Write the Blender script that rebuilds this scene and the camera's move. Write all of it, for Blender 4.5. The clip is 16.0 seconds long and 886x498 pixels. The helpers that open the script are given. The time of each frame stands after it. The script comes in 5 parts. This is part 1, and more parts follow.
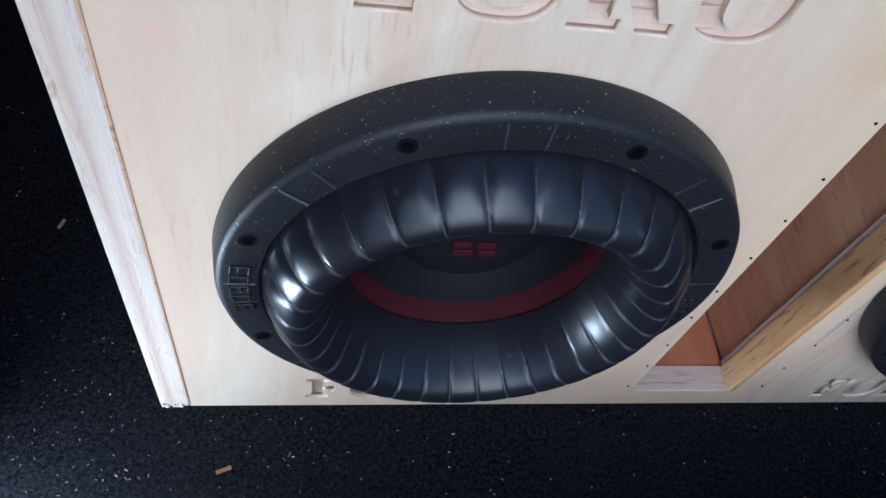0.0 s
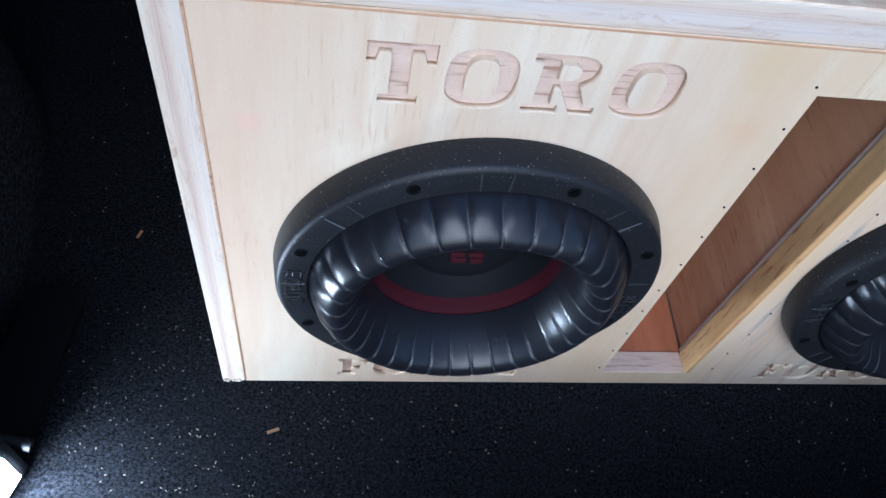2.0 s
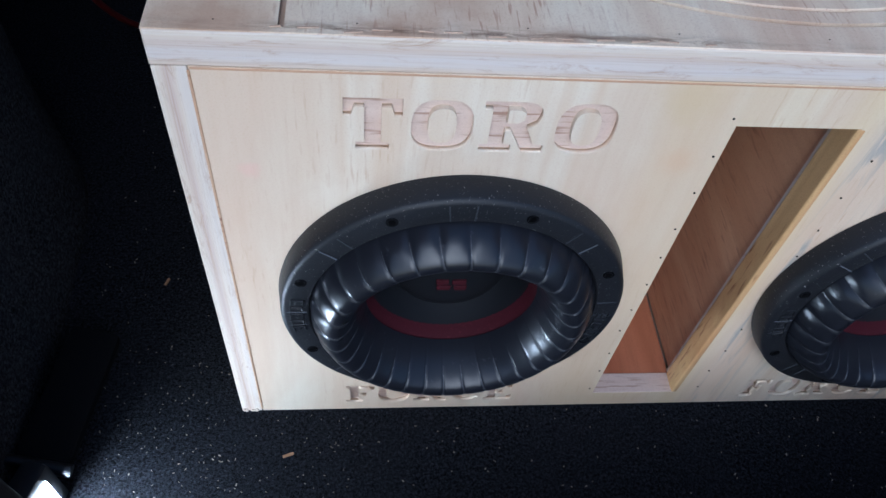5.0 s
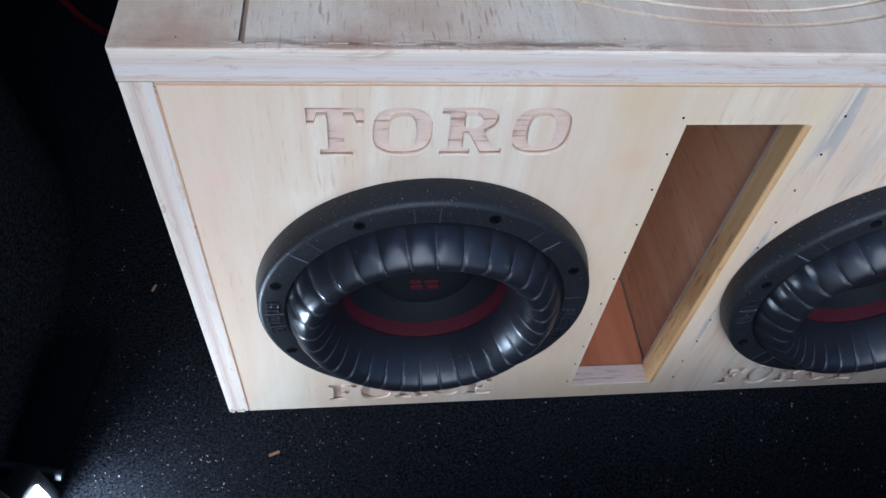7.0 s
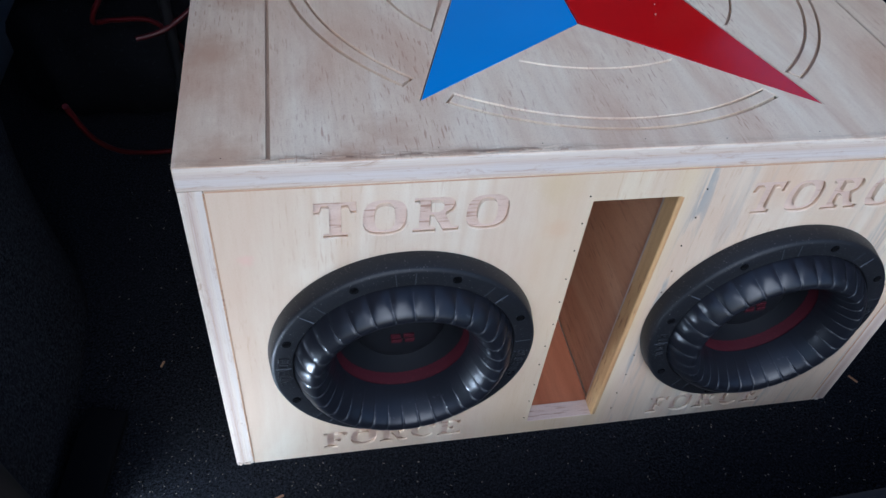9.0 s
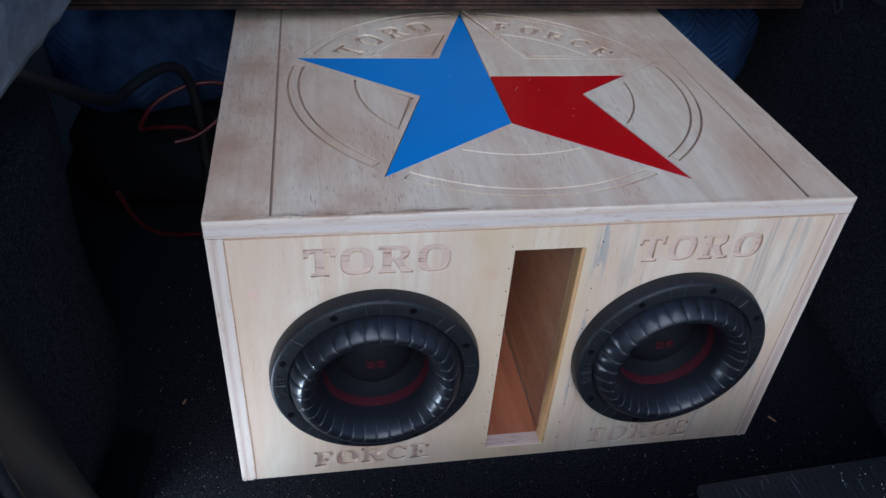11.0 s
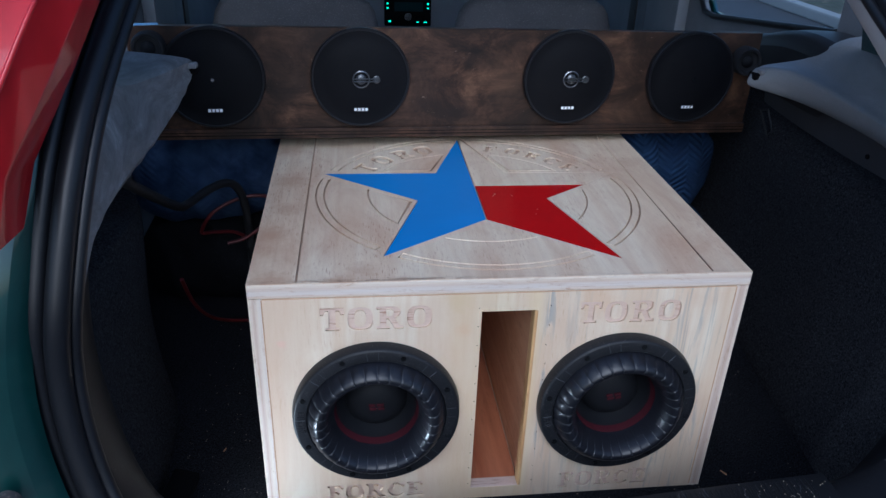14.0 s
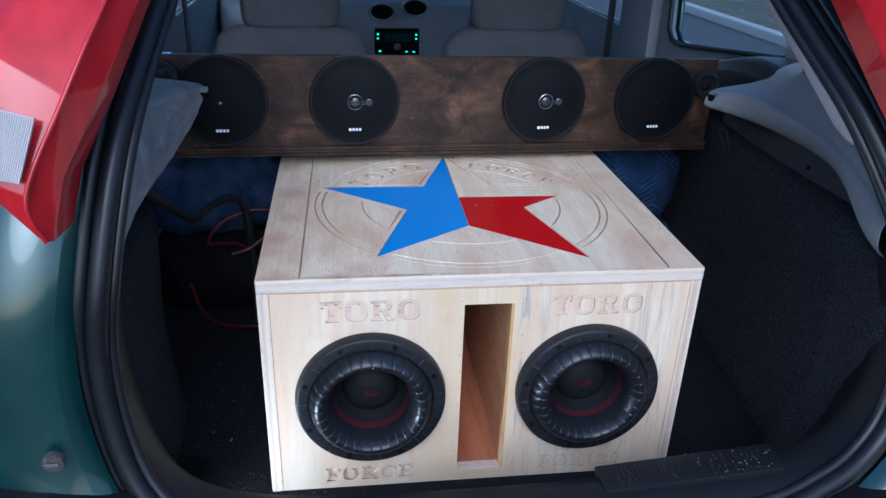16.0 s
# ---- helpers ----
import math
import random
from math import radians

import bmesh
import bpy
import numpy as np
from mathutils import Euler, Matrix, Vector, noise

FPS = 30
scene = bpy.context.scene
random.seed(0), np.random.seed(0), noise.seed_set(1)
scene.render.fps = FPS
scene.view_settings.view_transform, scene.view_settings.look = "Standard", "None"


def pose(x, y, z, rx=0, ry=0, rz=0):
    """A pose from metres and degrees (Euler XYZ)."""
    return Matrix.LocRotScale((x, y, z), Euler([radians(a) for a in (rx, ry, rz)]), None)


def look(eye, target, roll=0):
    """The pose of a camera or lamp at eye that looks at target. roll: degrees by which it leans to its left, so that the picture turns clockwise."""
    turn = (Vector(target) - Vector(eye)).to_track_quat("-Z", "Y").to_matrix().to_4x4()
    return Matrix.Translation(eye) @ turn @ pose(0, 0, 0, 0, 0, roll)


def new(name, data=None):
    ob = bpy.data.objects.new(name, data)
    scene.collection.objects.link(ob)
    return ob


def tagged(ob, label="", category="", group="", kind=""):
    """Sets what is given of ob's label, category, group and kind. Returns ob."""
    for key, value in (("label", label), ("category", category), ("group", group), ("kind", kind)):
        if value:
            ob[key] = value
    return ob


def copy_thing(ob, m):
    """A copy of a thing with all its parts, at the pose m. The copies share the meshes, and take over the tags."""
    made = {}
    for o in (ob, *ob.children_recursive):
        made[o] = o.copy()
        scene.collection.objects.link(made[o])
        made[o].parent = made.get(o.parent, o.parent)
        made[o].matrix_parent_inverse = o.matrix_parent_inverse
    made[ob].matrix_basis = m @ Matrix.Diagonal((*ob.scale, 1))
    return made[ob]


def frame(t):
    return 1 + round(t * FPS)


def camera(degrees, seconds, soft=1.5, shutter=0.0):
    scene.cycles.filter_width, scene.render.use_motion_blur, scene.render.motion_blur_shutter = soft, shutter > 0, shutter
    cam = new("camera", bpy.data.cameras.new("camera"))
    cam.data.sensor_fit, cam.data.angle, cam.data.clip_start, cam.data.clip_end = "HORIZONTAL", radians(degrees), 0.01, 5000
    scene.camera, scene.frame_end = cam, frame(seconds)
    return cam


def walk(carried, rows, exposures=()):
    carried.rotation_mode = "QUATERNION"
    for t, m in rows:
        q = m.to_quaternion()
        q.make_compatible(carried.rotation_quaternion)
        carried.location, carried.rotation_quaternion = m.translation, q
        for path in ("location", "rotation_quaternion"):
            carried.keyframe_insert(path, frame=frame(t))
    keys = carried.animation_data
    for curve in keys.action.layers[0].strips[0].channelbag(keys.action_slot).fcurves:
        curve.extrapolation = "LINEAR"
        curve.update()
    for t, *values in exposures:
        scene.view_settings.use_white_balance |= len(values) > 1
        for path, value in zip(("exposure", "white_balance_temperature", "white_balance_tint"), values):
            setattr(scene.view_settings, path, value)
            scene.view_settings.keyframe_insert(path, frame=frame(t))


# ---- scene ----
cam = camera(61.3, 16.0)
PATH = [
    (0, (0.0812, -0.1795, 0.4503), (0.449, 0.9112, -1.1853), 17.34),
    (0.5, (0.0768, -0.1825, 0.4556), (0.4453, 0.923, -1.1699), 17.17),
    (1, (0.0731, -0.1966, 0.4823), (0.4303, 0.8946, -1.1553), 17.18),
    (1.5, (0.074, -0.221, 0.516), (0.401, 0.885, -1.118), 16),
    (2, (0.073, -0.236, 0.546), (0.385, 0.857, -1.1), 15.2),
    (2.5, (0.076, -0.244, 0.561), (0.387, 0.879, -1.065), 13.7),
    (3, (0.078, -0.26, 0.573), (0.372, 0.906, -1.025), 12.2),
    (5.5, (0.102, -0.283, 0.585), (0.306, 0.935, -0.988), 7.6),
    (6, (0.109, -0.284, 0.585), (0.3, 0.933, -0.99), 6.8),
    (6.5, (0.113, -0.283, 0.588), (0.319, 0.925, -0.993), 6.9),
    (7, (0.113, -0.292, 0.6), (0.336, 0.921, -0.975), 7),
    (7.5, (0.112, -0.312, 0.619), (0.352, 0.938, -0.924), 6.6),
    (8, (0.111, -0.339, 0.64), (0.373, 0.961, -0.857), 6.3),
    (10.3, (0.039, -0.484, 0.746), (0.501, 0.978, -0.538), 6.7),
    (10.5, (0.059, -0.508, 0.752), (0.48, 0.99, -0.505), 6.1),
    (11, (0.102, -0.566, 0.77), (0.429, 0.997, -0.434), 4.6),
    (11.5, (0.122, -0.614, 0.789), (0.407, 0.995, -0.363), 3.8),
    (12, (0.122, -0.662, 0.799), (0.387, 0.989, -0.299), 3.3),
    (12.5, (0.128, -0.701, 0.808), (0.368, 0.975, -0.256), 3),
    (13, (0.134, -0.729, 0.822), (0.364, 0.975, -0.2), 2.5),
    (13.5, (0.135, -0.766, 0.834), (0.358, 0.968, -0.137), 2),
    (14, (0.137, -0.803, 0.843), (0.362, 0.955, -0.082), 2.1),
    (14.5, (0.14, -0.828, 0.845), (0.378, 0.941, -0.058), 2),
    (15, (0.129, -0.865, 0.853), (0.375, 0.909, -0.038), 1.9),
    (15.5, (0.126, -0.902, 0.861), (0.372, 0.881, -0.012), 2.2),
    (16, (0.128, -0.928, 0.863), (0.38, 0.861, 0.006), 2),
]
walk(cam, [(t, look(eye, target, roll)) for t, eye, target, roll in PATH], [(0, 0.24, 4700, 8), (3, 0.50, 4660, 8), (5.5, 0.12, 4680, 8), (8, 0.20, 4700, 8.5), (11, -0.13, 4740, 10), (13.5, -0.04, 4740, 10), (14.5, 0.12, 4740, 9), (16, 0.50, 4640, 9)])

# ---- light ----
SUN_EL, SUN_AZ = 38, 189
world = bpy.data.worlds.new("overcast_sky")
scene.world = world
world.use_nodes = True
wn, wl = world.node_tree.nodes, world.node_tree.links
sky = wn.new("ShaderNodeTexSky")
sky.sky_type, sky.sun_disc = "NISHITA", False
sky.sun_elevation, sky.sun_rotation = radians(SUN_EL), radians(SUN_AZ)
sky.dust_density, sky.air_density = 3.0, 1.2
wl.new(sky.outputs[0], wn["Background"].inputs["Color"])
wn["Background"].inputs["Strength"].default_value = 0.15
sun = new("sun", bpy.data.lights.new("sun", "SUN"))
sun.data.energy, sun.data.angle, sun.data.color = 0.8, radians(40), (1.0, 0.96, 0.9)
az = radians(SUN_AZ)
sun.matrix_world = look((4 * math.sin(az), 4 * math.cos(az), 4 * math.tan(radians(SUN_EL))), (0, 0, 0))


# ---- materials ----
def ramp(nt, fac, stops):
    r = nt.nodes.new("ShaderNodeValToRGB")
    el = r.color_ramp.elements
    el[0].position, el[0].color = stops[0][0], (*stops[0][1], 1)
    el[1].position, el[1].color = stops[-1][0], (*stops[-1][1], 1)
    for p, c in stops[1:-1]:
        e = el.new(p)
        e.color = (*c, 1)
    nt.links.new(fac, r.inputs[0])
    return r.outputs[0]


def noise_at(nt, scale, stretch=(1, 1, 1), detail=4.0, rough=0.55, shift=(0, 0, 0), twist=0.0, turn=(0, 0, 0)):
    co = nt.nodes.new("ShaderNodeTexCoord")
    mp = nt.nodes.new("ShaderNodeMapping")
    mp.inputs["Scale"].default_value = stretch
    mp.inputs["Location"].default_value = shift
    mp.inputs["Rotation"].default_value = [radians(a) for a in turn]
    nt.links.new(co.outputs["Object"], mp.inputs[0])
    n = nt.nodes.new("ShaderNodeTexNoise")
    n.inputs["Scale"].default_value, n.inputs["Detail"].default_value = scale, detail
    n.inputs["Roughness"].default_value, n.inputs["Distortion"].default_value = rough, twist
    nt.links.new(mp.outputs[0], n.inputs["Vector"])
    return n.outputs["Fac"]


def mix(nt, fac, a, b, kind="MIX"):
    m = nt.nodes.new("ShaderNodeMix")
    m.data_type, m.blend_type = "RGBA", kind
    for sock, v in ((m.inputs[0], fac), (m.inputs[6], a), (m.inputs[7], b)):
        if isinstance(v, (int, float)):
            sock.default_value = v
        elif isinstance(v, tuple):
            sock.default_value = (*v, 1)
        else:
            nt.links.new(v, sock)
    return m.outputs[2]


def material(name, color=(0.5, 0.5, 0.5), rough=0.6, metal=0.0, **more):
    m = bpy.data.materials.new(name)
    m.use_nodes = True
    b = m.node_tree.nodes["Principled BSDF"]
    b.inputs["Base Color"].default_value = (*color, 1)
    b.inputs["Roughness"].default_value, b.inputs["Metallic"].default_value = rough, metal
    for key, v in more.items():
        b.inputs[key.replace("_", " ")].default_value = v
    return m, m.node_tree, b


def relief(nt, b, height, strength, distance=0.002):
    bump = nt.nodes.new("ShaderNodeBump")
    bump.inputs["Strength"].default_value, bump.inputs["Distance"].default_value = strength, distance
    nt.links.new(height, bump.inputs["Height"])
    nt.links.new(bump.outputs[0], b.inputs["Normal"])


def spot(nt, at, size, amount):
    """A ragged stain round one place."""
    co = nt.nodes.new("ShaderNodeTexCoord")
    d = nt.nodes.new("ShaderNodeVectorMath")
    d.operation = "DISTANCE"
    d.inputs[1].default_value = at
    nt.links.new(co.outputs["Object"], d.inputs[0])
    rag = nt.nodes.new("ShaderNodeMath")
    rag.operation = "MULTIPLY_ADD"
    nt.links.new(noise_at(nt, 90, detail=3), rag.inputs[0])
    rag.inputs[1].default_value = size * 1.2
    nt.links.new(d.outputs["Value"], rag.inputs[2])
    near, far = min(0.98, size * 0.9), min(0.99, size * 1.7)
    return ramp(nt, rag.outputs[0], [(near, (amount, amount, amount)), (far, (0, 0, 0))])


def pine(name, along, pale, mid, dark, streak, seed, stain=0.0, turn=(0, 0, 0), blotch=None, band=0.25, fineness=400):
    """Plywood veneer: broad bands along the grain, short dark pores, cloudy blotches."""
    m, nt, b = material(name, rough=0.5)
    st = [1.0, 1.0, 1.0]
    st[along] = 0.06
    wide = noise_at(nt, 12, st, 3, 0.5, (seed, 0, seed), 0.7, turn)
    fine = noise_at(nt, 150, st, 4, 0.6, (0, seed, 0), 0.2, turn)
    st3 = [1.0, 1.0, 1.0]
    st3[along] = 0.45
    blot = noise_at(nt, 8, st3, 5, 0.6, (seed, seed, 0), 1.0, turn)
    col = ramp(nt, wide, [(0.32, pale), (0.47, mid), (0.54, pale), (0.68, mid)])
    col = mix(nt, 1 - 2 * band, col, pale)
    col = mix(nt, ramp(nt, blot, [(0.43, (0, 0, 0)), (0.55, (0.38, 0.38, 0.38)), (0.68, (0.9, 0.9, 0.9))]), col, blotch or mid)
    st2 = list(st)
    st2[along] = 0.11
    pores = noise_at(nt, fineness, st2, 2, 0.5, (seed * 2, 0, 0), 0.0, turn)
    gate = noise_at(nt, 9, st3, 4, 0.6, (3 * seed, seed, 0), 0.6, turn)
    p = mix(nt, 1.0, ramp(nt, pores, [(0.58, (0, 0, 0)), (0.70, (1, 1, 1))]), ramp(nt, gate, [(0.44, (0.05, 0.05, 0.05)), (0.60, (1, 1, 1))]), "MULTIPLY")
    col = mix(nt, mix(nt, 1.0, p, (streak, streak, streak), "MULTIPLY"), col, dark)
    col = mix(nt, mix(nt, 1.0, ramp(nt, fine, [(0.45, (0, 0, 0)), (0.75, (1, 1, 1))]), (0.22, 0.22, 0.22), "MULTIPLY"), col, dark)
    fuzz = noise_at(nt, 900, (1, 1, 1), 5, 0.7, (seed, 0, 1), 0.3)
    col = mix(nt, ramp(nt, fuzz, [(0.50, (0, 0, 0)), (0.72, (0.35, 0.35, 0.35))]), col, dark)
    if stain:
        co = nt.nodes.new("ShaderNodeTexCoord")
        sep = nt.nodes.new("ShaderNodeSeparateXYZ")
        nt.links.new(co.outputs["Object"], sep.inputs[0])
        o, i = (0, 0, 0), (1, 1, 1)
        # a yellower strip of heartwood, then bluish sap stain beside the port and at the far edge
        gold = ramp(nt, sep.outputs[0], [(0.235, o), (0.262, (0.3, 0.3, 0.3)), (0.30, (0.3, 0.3, 0.3)), (0.345, (0.15, 0.15, 0.15)), (0.366, (0.55, 0.55, 0.55)), (0.382, o)])
        col = mix(nt, mix(nt, 1.0, gold, ramp(nt, wide, [(0.35, (0.3, 0.3, 0.3)), (0.6, i)]), "MULTIPLY"), col, (0.68, 0.53, 0.27))
        blue = noise_at(nt, 85, st, 5, 0.65, (7, 2, 1), 0.8, turn)
        zone = ramp(nt, sep.outputs[0], [(0.374, o), (0.383, (0.75, 0.75, 0.75)), (0.398, (0.25, 0.25, 0.25)), (0.54, (0.2, 0.2, 0.2)), (0.575, (0.6, 0.6, 0.6)), (0.60, (0.4, 0.4, 0.4)), (0.632, (0.7, 0.7, 0.7))])
        f = mix(nt, 1.0, ramp(nt, blue, [(0.53, o), (0.62, (0.95, 0.95, 0.95))]), zone, "MULTIPLY")
        col = mix(nt, f, col, (0.25, 0.27, 0.27))
        for at, size, tone, amount in (((0.037, 0, 0.288), 0.007, (0.72, 0.36, 0.30), 0.32), ((0.082, 0, 0.268), 0.020, (0.76, 0.67, 0.52), 0.35), ((0.262, 0, 0.345), 0.020, (0.56, 0.42, 0.22), 0.4), ((0.45, 0, 0.335), 0.03, (0.60, 0.40, 0.24), 0.4), ((0.27, 0, 0.30), 0.012, (0.60, 0.38, 0.22), 0.4)):
            col = mix(nt, spot(nt, at, size, amount), col, tone)
    if blotch and along == 1:
        for at, size, amount in (((0.03, 0.004, 0.377), 0.030, 0.7), ((0.11, 0.0, 0.377), 0.022, 0.75), ((0.19, 0.0, 0.377), 0.014, 0.6), ((0.02, 0.14, 0.377), 0.03, 0.6), ((0.03, 0.33, 0.377), 0.035, 0.65), ((0.035, 0.22, 0.377), 0.026, 0.6), ((0.14, 0.03, 0.377), 0.022, 0.5), ((0.02, 0.47, 0.377), 0.03, 0.55), ((0.50, 0.50, 0.377), 0.05, 0.5), ((0.62, 0.40, 0.377), 0.03, 0.4)):
            col = mix(nt, spot(nt, at, size, amount), col, (0.46, 0.28, 0.17))
        # grimy torn veneer along the front rim
        co = nt.nodes.new("ShaderNodeTexCoord")
        sep = nt.nodes.new("ShaderNodeSeparateXYZ")
        nt.links.new(co.outputs["Object"], sep.inputs[0])
        o, i = (0, 0, 0), (1, 1, 1)
        rim = mix(nt, 1.0, ramp(nt, sep.outputs[1], [(0.0, o), (0.0025, i), (0.0045, i), (0.009, o)]), ramp(nt, sep.outputs[0], [(0.05, (0.4, 0.4, 0.4)), (0.07, i), (0.24, i), (0.30, (0.25, 0.25, 0.25))]), "MULTIPLY")
        rag = noise_at(nt, 110, (0.35, 1.6, 1), 5, 0.7, (3, 1, 0), 0.5)
        col = mix(nt, mix(nt, 1.0, rim, ramp(nt, rag, [(0.42, o), (0.58, (0.9, 0.9, 0.9))]), "MULTIPLY"), col, (0.17, 0.10, 0.06))
    nt.links.new(col, b.inputs["Base Color"])
    nt.links.new(ramp(nt, blot, [(0.3, (0.42, 0.42, 0.42)), (0.7, (0.62, 0.62, 0.62))]), b.inputs["Roughness"])
    relief(nt, b, mix(nt, 0.5, fine, fuzz), 0.35, 0.0006)
    return m


PALE, MID, DARK = (0.70, 0.605, 0.465), (0.63, 0.495, 0.35), (0.38, 0.25, 0.16)
m_front = pine("pine_front", 2, PALE, MID, (0.50, 0.33, 0.20), 0.55, 1.3, stain=1.0, blotch=(0.61, 0.45, 0.31), band=0.5)
m_lid = pine("pine_lid", 1, (0.775, 0.66, 0.485), (0.70, 0.55, 0.38), (0.38, 0.19, 0.11), 0.7, 4.1, turn=(0, 0, 6), blotch=(0.54, 0.36, 0.235), band=0.42, fineness=560)
m_side = pine("pine_side", 1, PALE, MID, DARK, 0.5, 7.7)
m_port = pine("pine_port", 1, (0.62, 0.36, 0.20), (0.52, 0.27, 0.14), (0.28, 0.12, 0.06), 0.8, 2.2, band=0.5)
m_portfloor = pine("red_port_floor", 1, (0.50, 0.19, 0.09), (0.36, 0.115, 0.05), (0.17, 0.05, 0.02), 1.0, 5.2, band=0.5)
m_carved = pine("carved_wood", 0, (0.67, 0.53, 0.43), (0.58, 0.43, 0.335), (0.36, 0.22, 0.15), 1.0, 9.4)

m_yellow = pine("yellow_pine_edge", 2, (0.72, 0.49, 0.22), (0.46, 0.24, 0.09), (0.26, 0.11, 0.04), 1.0, 5.9, band=0.5)
m_groove = pine("routed_groove", 1, (0.50, 0.36, 0.25), (0.42, 0.28, 0.18), (0.24, 0.13, 0.07), 0.8, 3.3)


def ply_edge(name, axis, tone=1.0, spec=0.3, layers=()):
    m, nt, b = material(name, rough=0.75, Specular_IOR_Level=spec)
    st = [0.012, 0.012, 0.012]
    st[axis] = 1.0
    bands = noise_at(nt, 480, st, 5, 0.65, (0.2, 0.1, 0), 0.3)
    chips = noise_at(nt, 140, [1 if i == axis else 0.2 for i in range(3)], 7, 0.75, (1, 4, 2), 0.8)
    t3 = lambda r, g, b: (r * tone, g * tone, b * tone)
    col = ramp(nt, bands, [(0.36, t3(0.46, 0.33, 0.24)), (0.45, t3(0.62, 0.50, 0.38)), (0.54, t3(0.64, 0.56, 0.49)), (0.63, t3(0.50, 0.37, 0.27))])
    if layers:
        co = nt.nodes.new("ShaderNodeTexCoord")
        sep = nt.nodes.new("ShaderNodeSeparateXYZ")
        nt.links.new(co.outputs["Object"], sep.inputs[0])
        wavy = nt.nodes.new("ShaderNodeMath")
        wavy.operation = "MULTIPLY_ADD"
        nt.links.new(noise_at(nt, 16, detail=4), wavy.inputs[0])
        wavy.inputs[1].default_value = 0.0022
        nt.links.new(sep.outputs[axis], wavy.inputs[2])
        col = mix(nt, 0.62, col, ramp(nt, wavy.outputs[0], layers))
    col = mix(nt, ramp(nt, chips, [(0.54, (0, 0, 0)), (0.68, (0.75, 0.75, 0.75))]), col, t3(0.40, 0.26, 0.17))
    nt.links.new(col, b.inputs["Base Color"])
    relief(nt, b, chips, 0.7, 0.001)
    return m


CREAM, ROSE, ASH = (0.66, 0.57, 0.45), (0.45, 0.31, 0.235), (0.57, 0.515, 0.47)
m_edge_z = ply_edge("ply_edge_lid", 2, layers=[(0.3585, (0.52, 0.38, 0.26)), (0.3605, CREAM), (0.3635, ASH), (0.3695, ASH), (0.3705, ROSE), (0.3720, CREAM), (0.3765, CREAM)])
m_edge_x = ply_edge("ply_edge_side", 0, layers=[(0.001, CREAM), (0.0055, CREAM), (0.0065, ROSE), (0.0105, ROSE), (0.0115, CREAM), (0.0150, ASH), (0.017, CREAM), (0.636, CREAM), (0.640, ROSE), (0.645, ROSE), (0.646, CREAM)])
m_seam = pine("glue_seam", 0, (0.55, 0.36, 0.21), (0.44, 0.25, 0.13), (0.26, 0.12, 0.06), 1.0, 6.2)


def speckled(name, color, speck, rough, scale, amount=0.72, bump=0.3, dist=0.001, spec=0.5, patch=0.3):
    m, nt, b = material(name, color, rough, Specular_IOR_Level=spec)
    n = noise_at(nt, scale, detail=3)
    big = noise_at(nt, 7, detail=5)
    col = mix(nt, ramp(nt, n, [(amount, (0, 0, 0)), (min(amount + 0.08, 1), (1, 1, 1))]), color, speck)
    col = mix(nt, mix(nt, 1.0, ramp(nt, big, [(0.35, (0, 0, 0)), (0.7, (1, 1, 1))]), (patch, patch, patch), "MULTIPLY"), col, tuple(min(1, 1.8 * c + 0.004) for c in color))
    nt.links.new(col, b.inputs["Base Color"])
    relief(nt, b, n, bump, dist)
    return m


def carpet(name, base, tuft, scale=430):
    m, nt, b = material(name, base, 0.95, Specular_IOR_Level=0.05)
    n = noise_at(nt, scale, detail=8, rough=0.78, twist=0.6)
    lint = noise_at(nt, 260, (1, 0.45, 1), 3, 0.6, (4, 2, 1), 2.0)
    big = noise_at(nt, 11, detail=5)
    col = ramp(nt, n, [(0.42, base), (0.56, tuple(0.55 * a + 0.45 * c for a, c in zip(base, tuft))), (0.68, tuft)])
    col = mix(nt, ramp(nt, big, [(0.4, (0, 0, 0)), (0.65, (0.3, 0.3, 0.3))]), col, tuple(0.7 * a + 0.3 * c for a, c in zip(base, tuft)))
    col = mix(nt, ramp(nt, lint, [(0.70, (0, 0, 0)), (0.76, (0.6, 0.6, 0.6))]), col, (0.20, 0.20, 0.22))
    nt.links.new(col, b.inputs["Base Color"])
    relief(nt, b, n, 1.0, 0.008)
    return m


m_blue = speckled("blue_paint", (0.042, 0.215, 0.56), (0.30, 0.48, 0.72), 0.24, 130, 0.80, 0.08, 0.0004, patch=0.15)
m_red = speckled("red_paint", (0.43, 0.0022, 0.0035), (0.5, 0.08, 0.08), 0.17, 130, 0.82, 0.08, 0.0004, patch=0.15)
m_ring = speckled("satin_black_plastic", (0.009, 0.0095, 0.0115), (0.26, 0.25, 0.23), 0.46, 800, 0.66, 0.4, 0.0004, 0.27)
m_rubber = speckled("ribbed_rubber", (0.0085, 0.009, 0.012), (0.035, 0.035, 0.04), 0.28, 160, 0.66, 0.12, 0.0005, 0.35)
# dusty ribs, coloured paler than the rubber for light caught on their crests
m_rib = speckled("dusty_lit_rib", (0.035, 0.036, 0.040), (0.14, 0.14, 0.145), 0.5, 260, 0.56, 0.2, 0.0003, 0.35)
m_mould = material("moulded_line", (0.030, 0.032, 0.038), 0.5)[0]
m_cone = speckled("black_cone", (0.006, 0.0065, 0.008), (0.014, 0.014, 0.015), 0.6, 200, 0.7, 0.2, 0.0004, 0.12)
m_redcloth = speckled("red_thread", (0.034, 0.0045, 0.008), (0.06, 0.009, 0.014), 0.7, 400, 0.6, 0.5, 0.0006, 0.12)
m_hole = material("dark_hole", (0.003, 0.003, 0.004), 0.8, Specular_IOR_Level=0.1)[0]
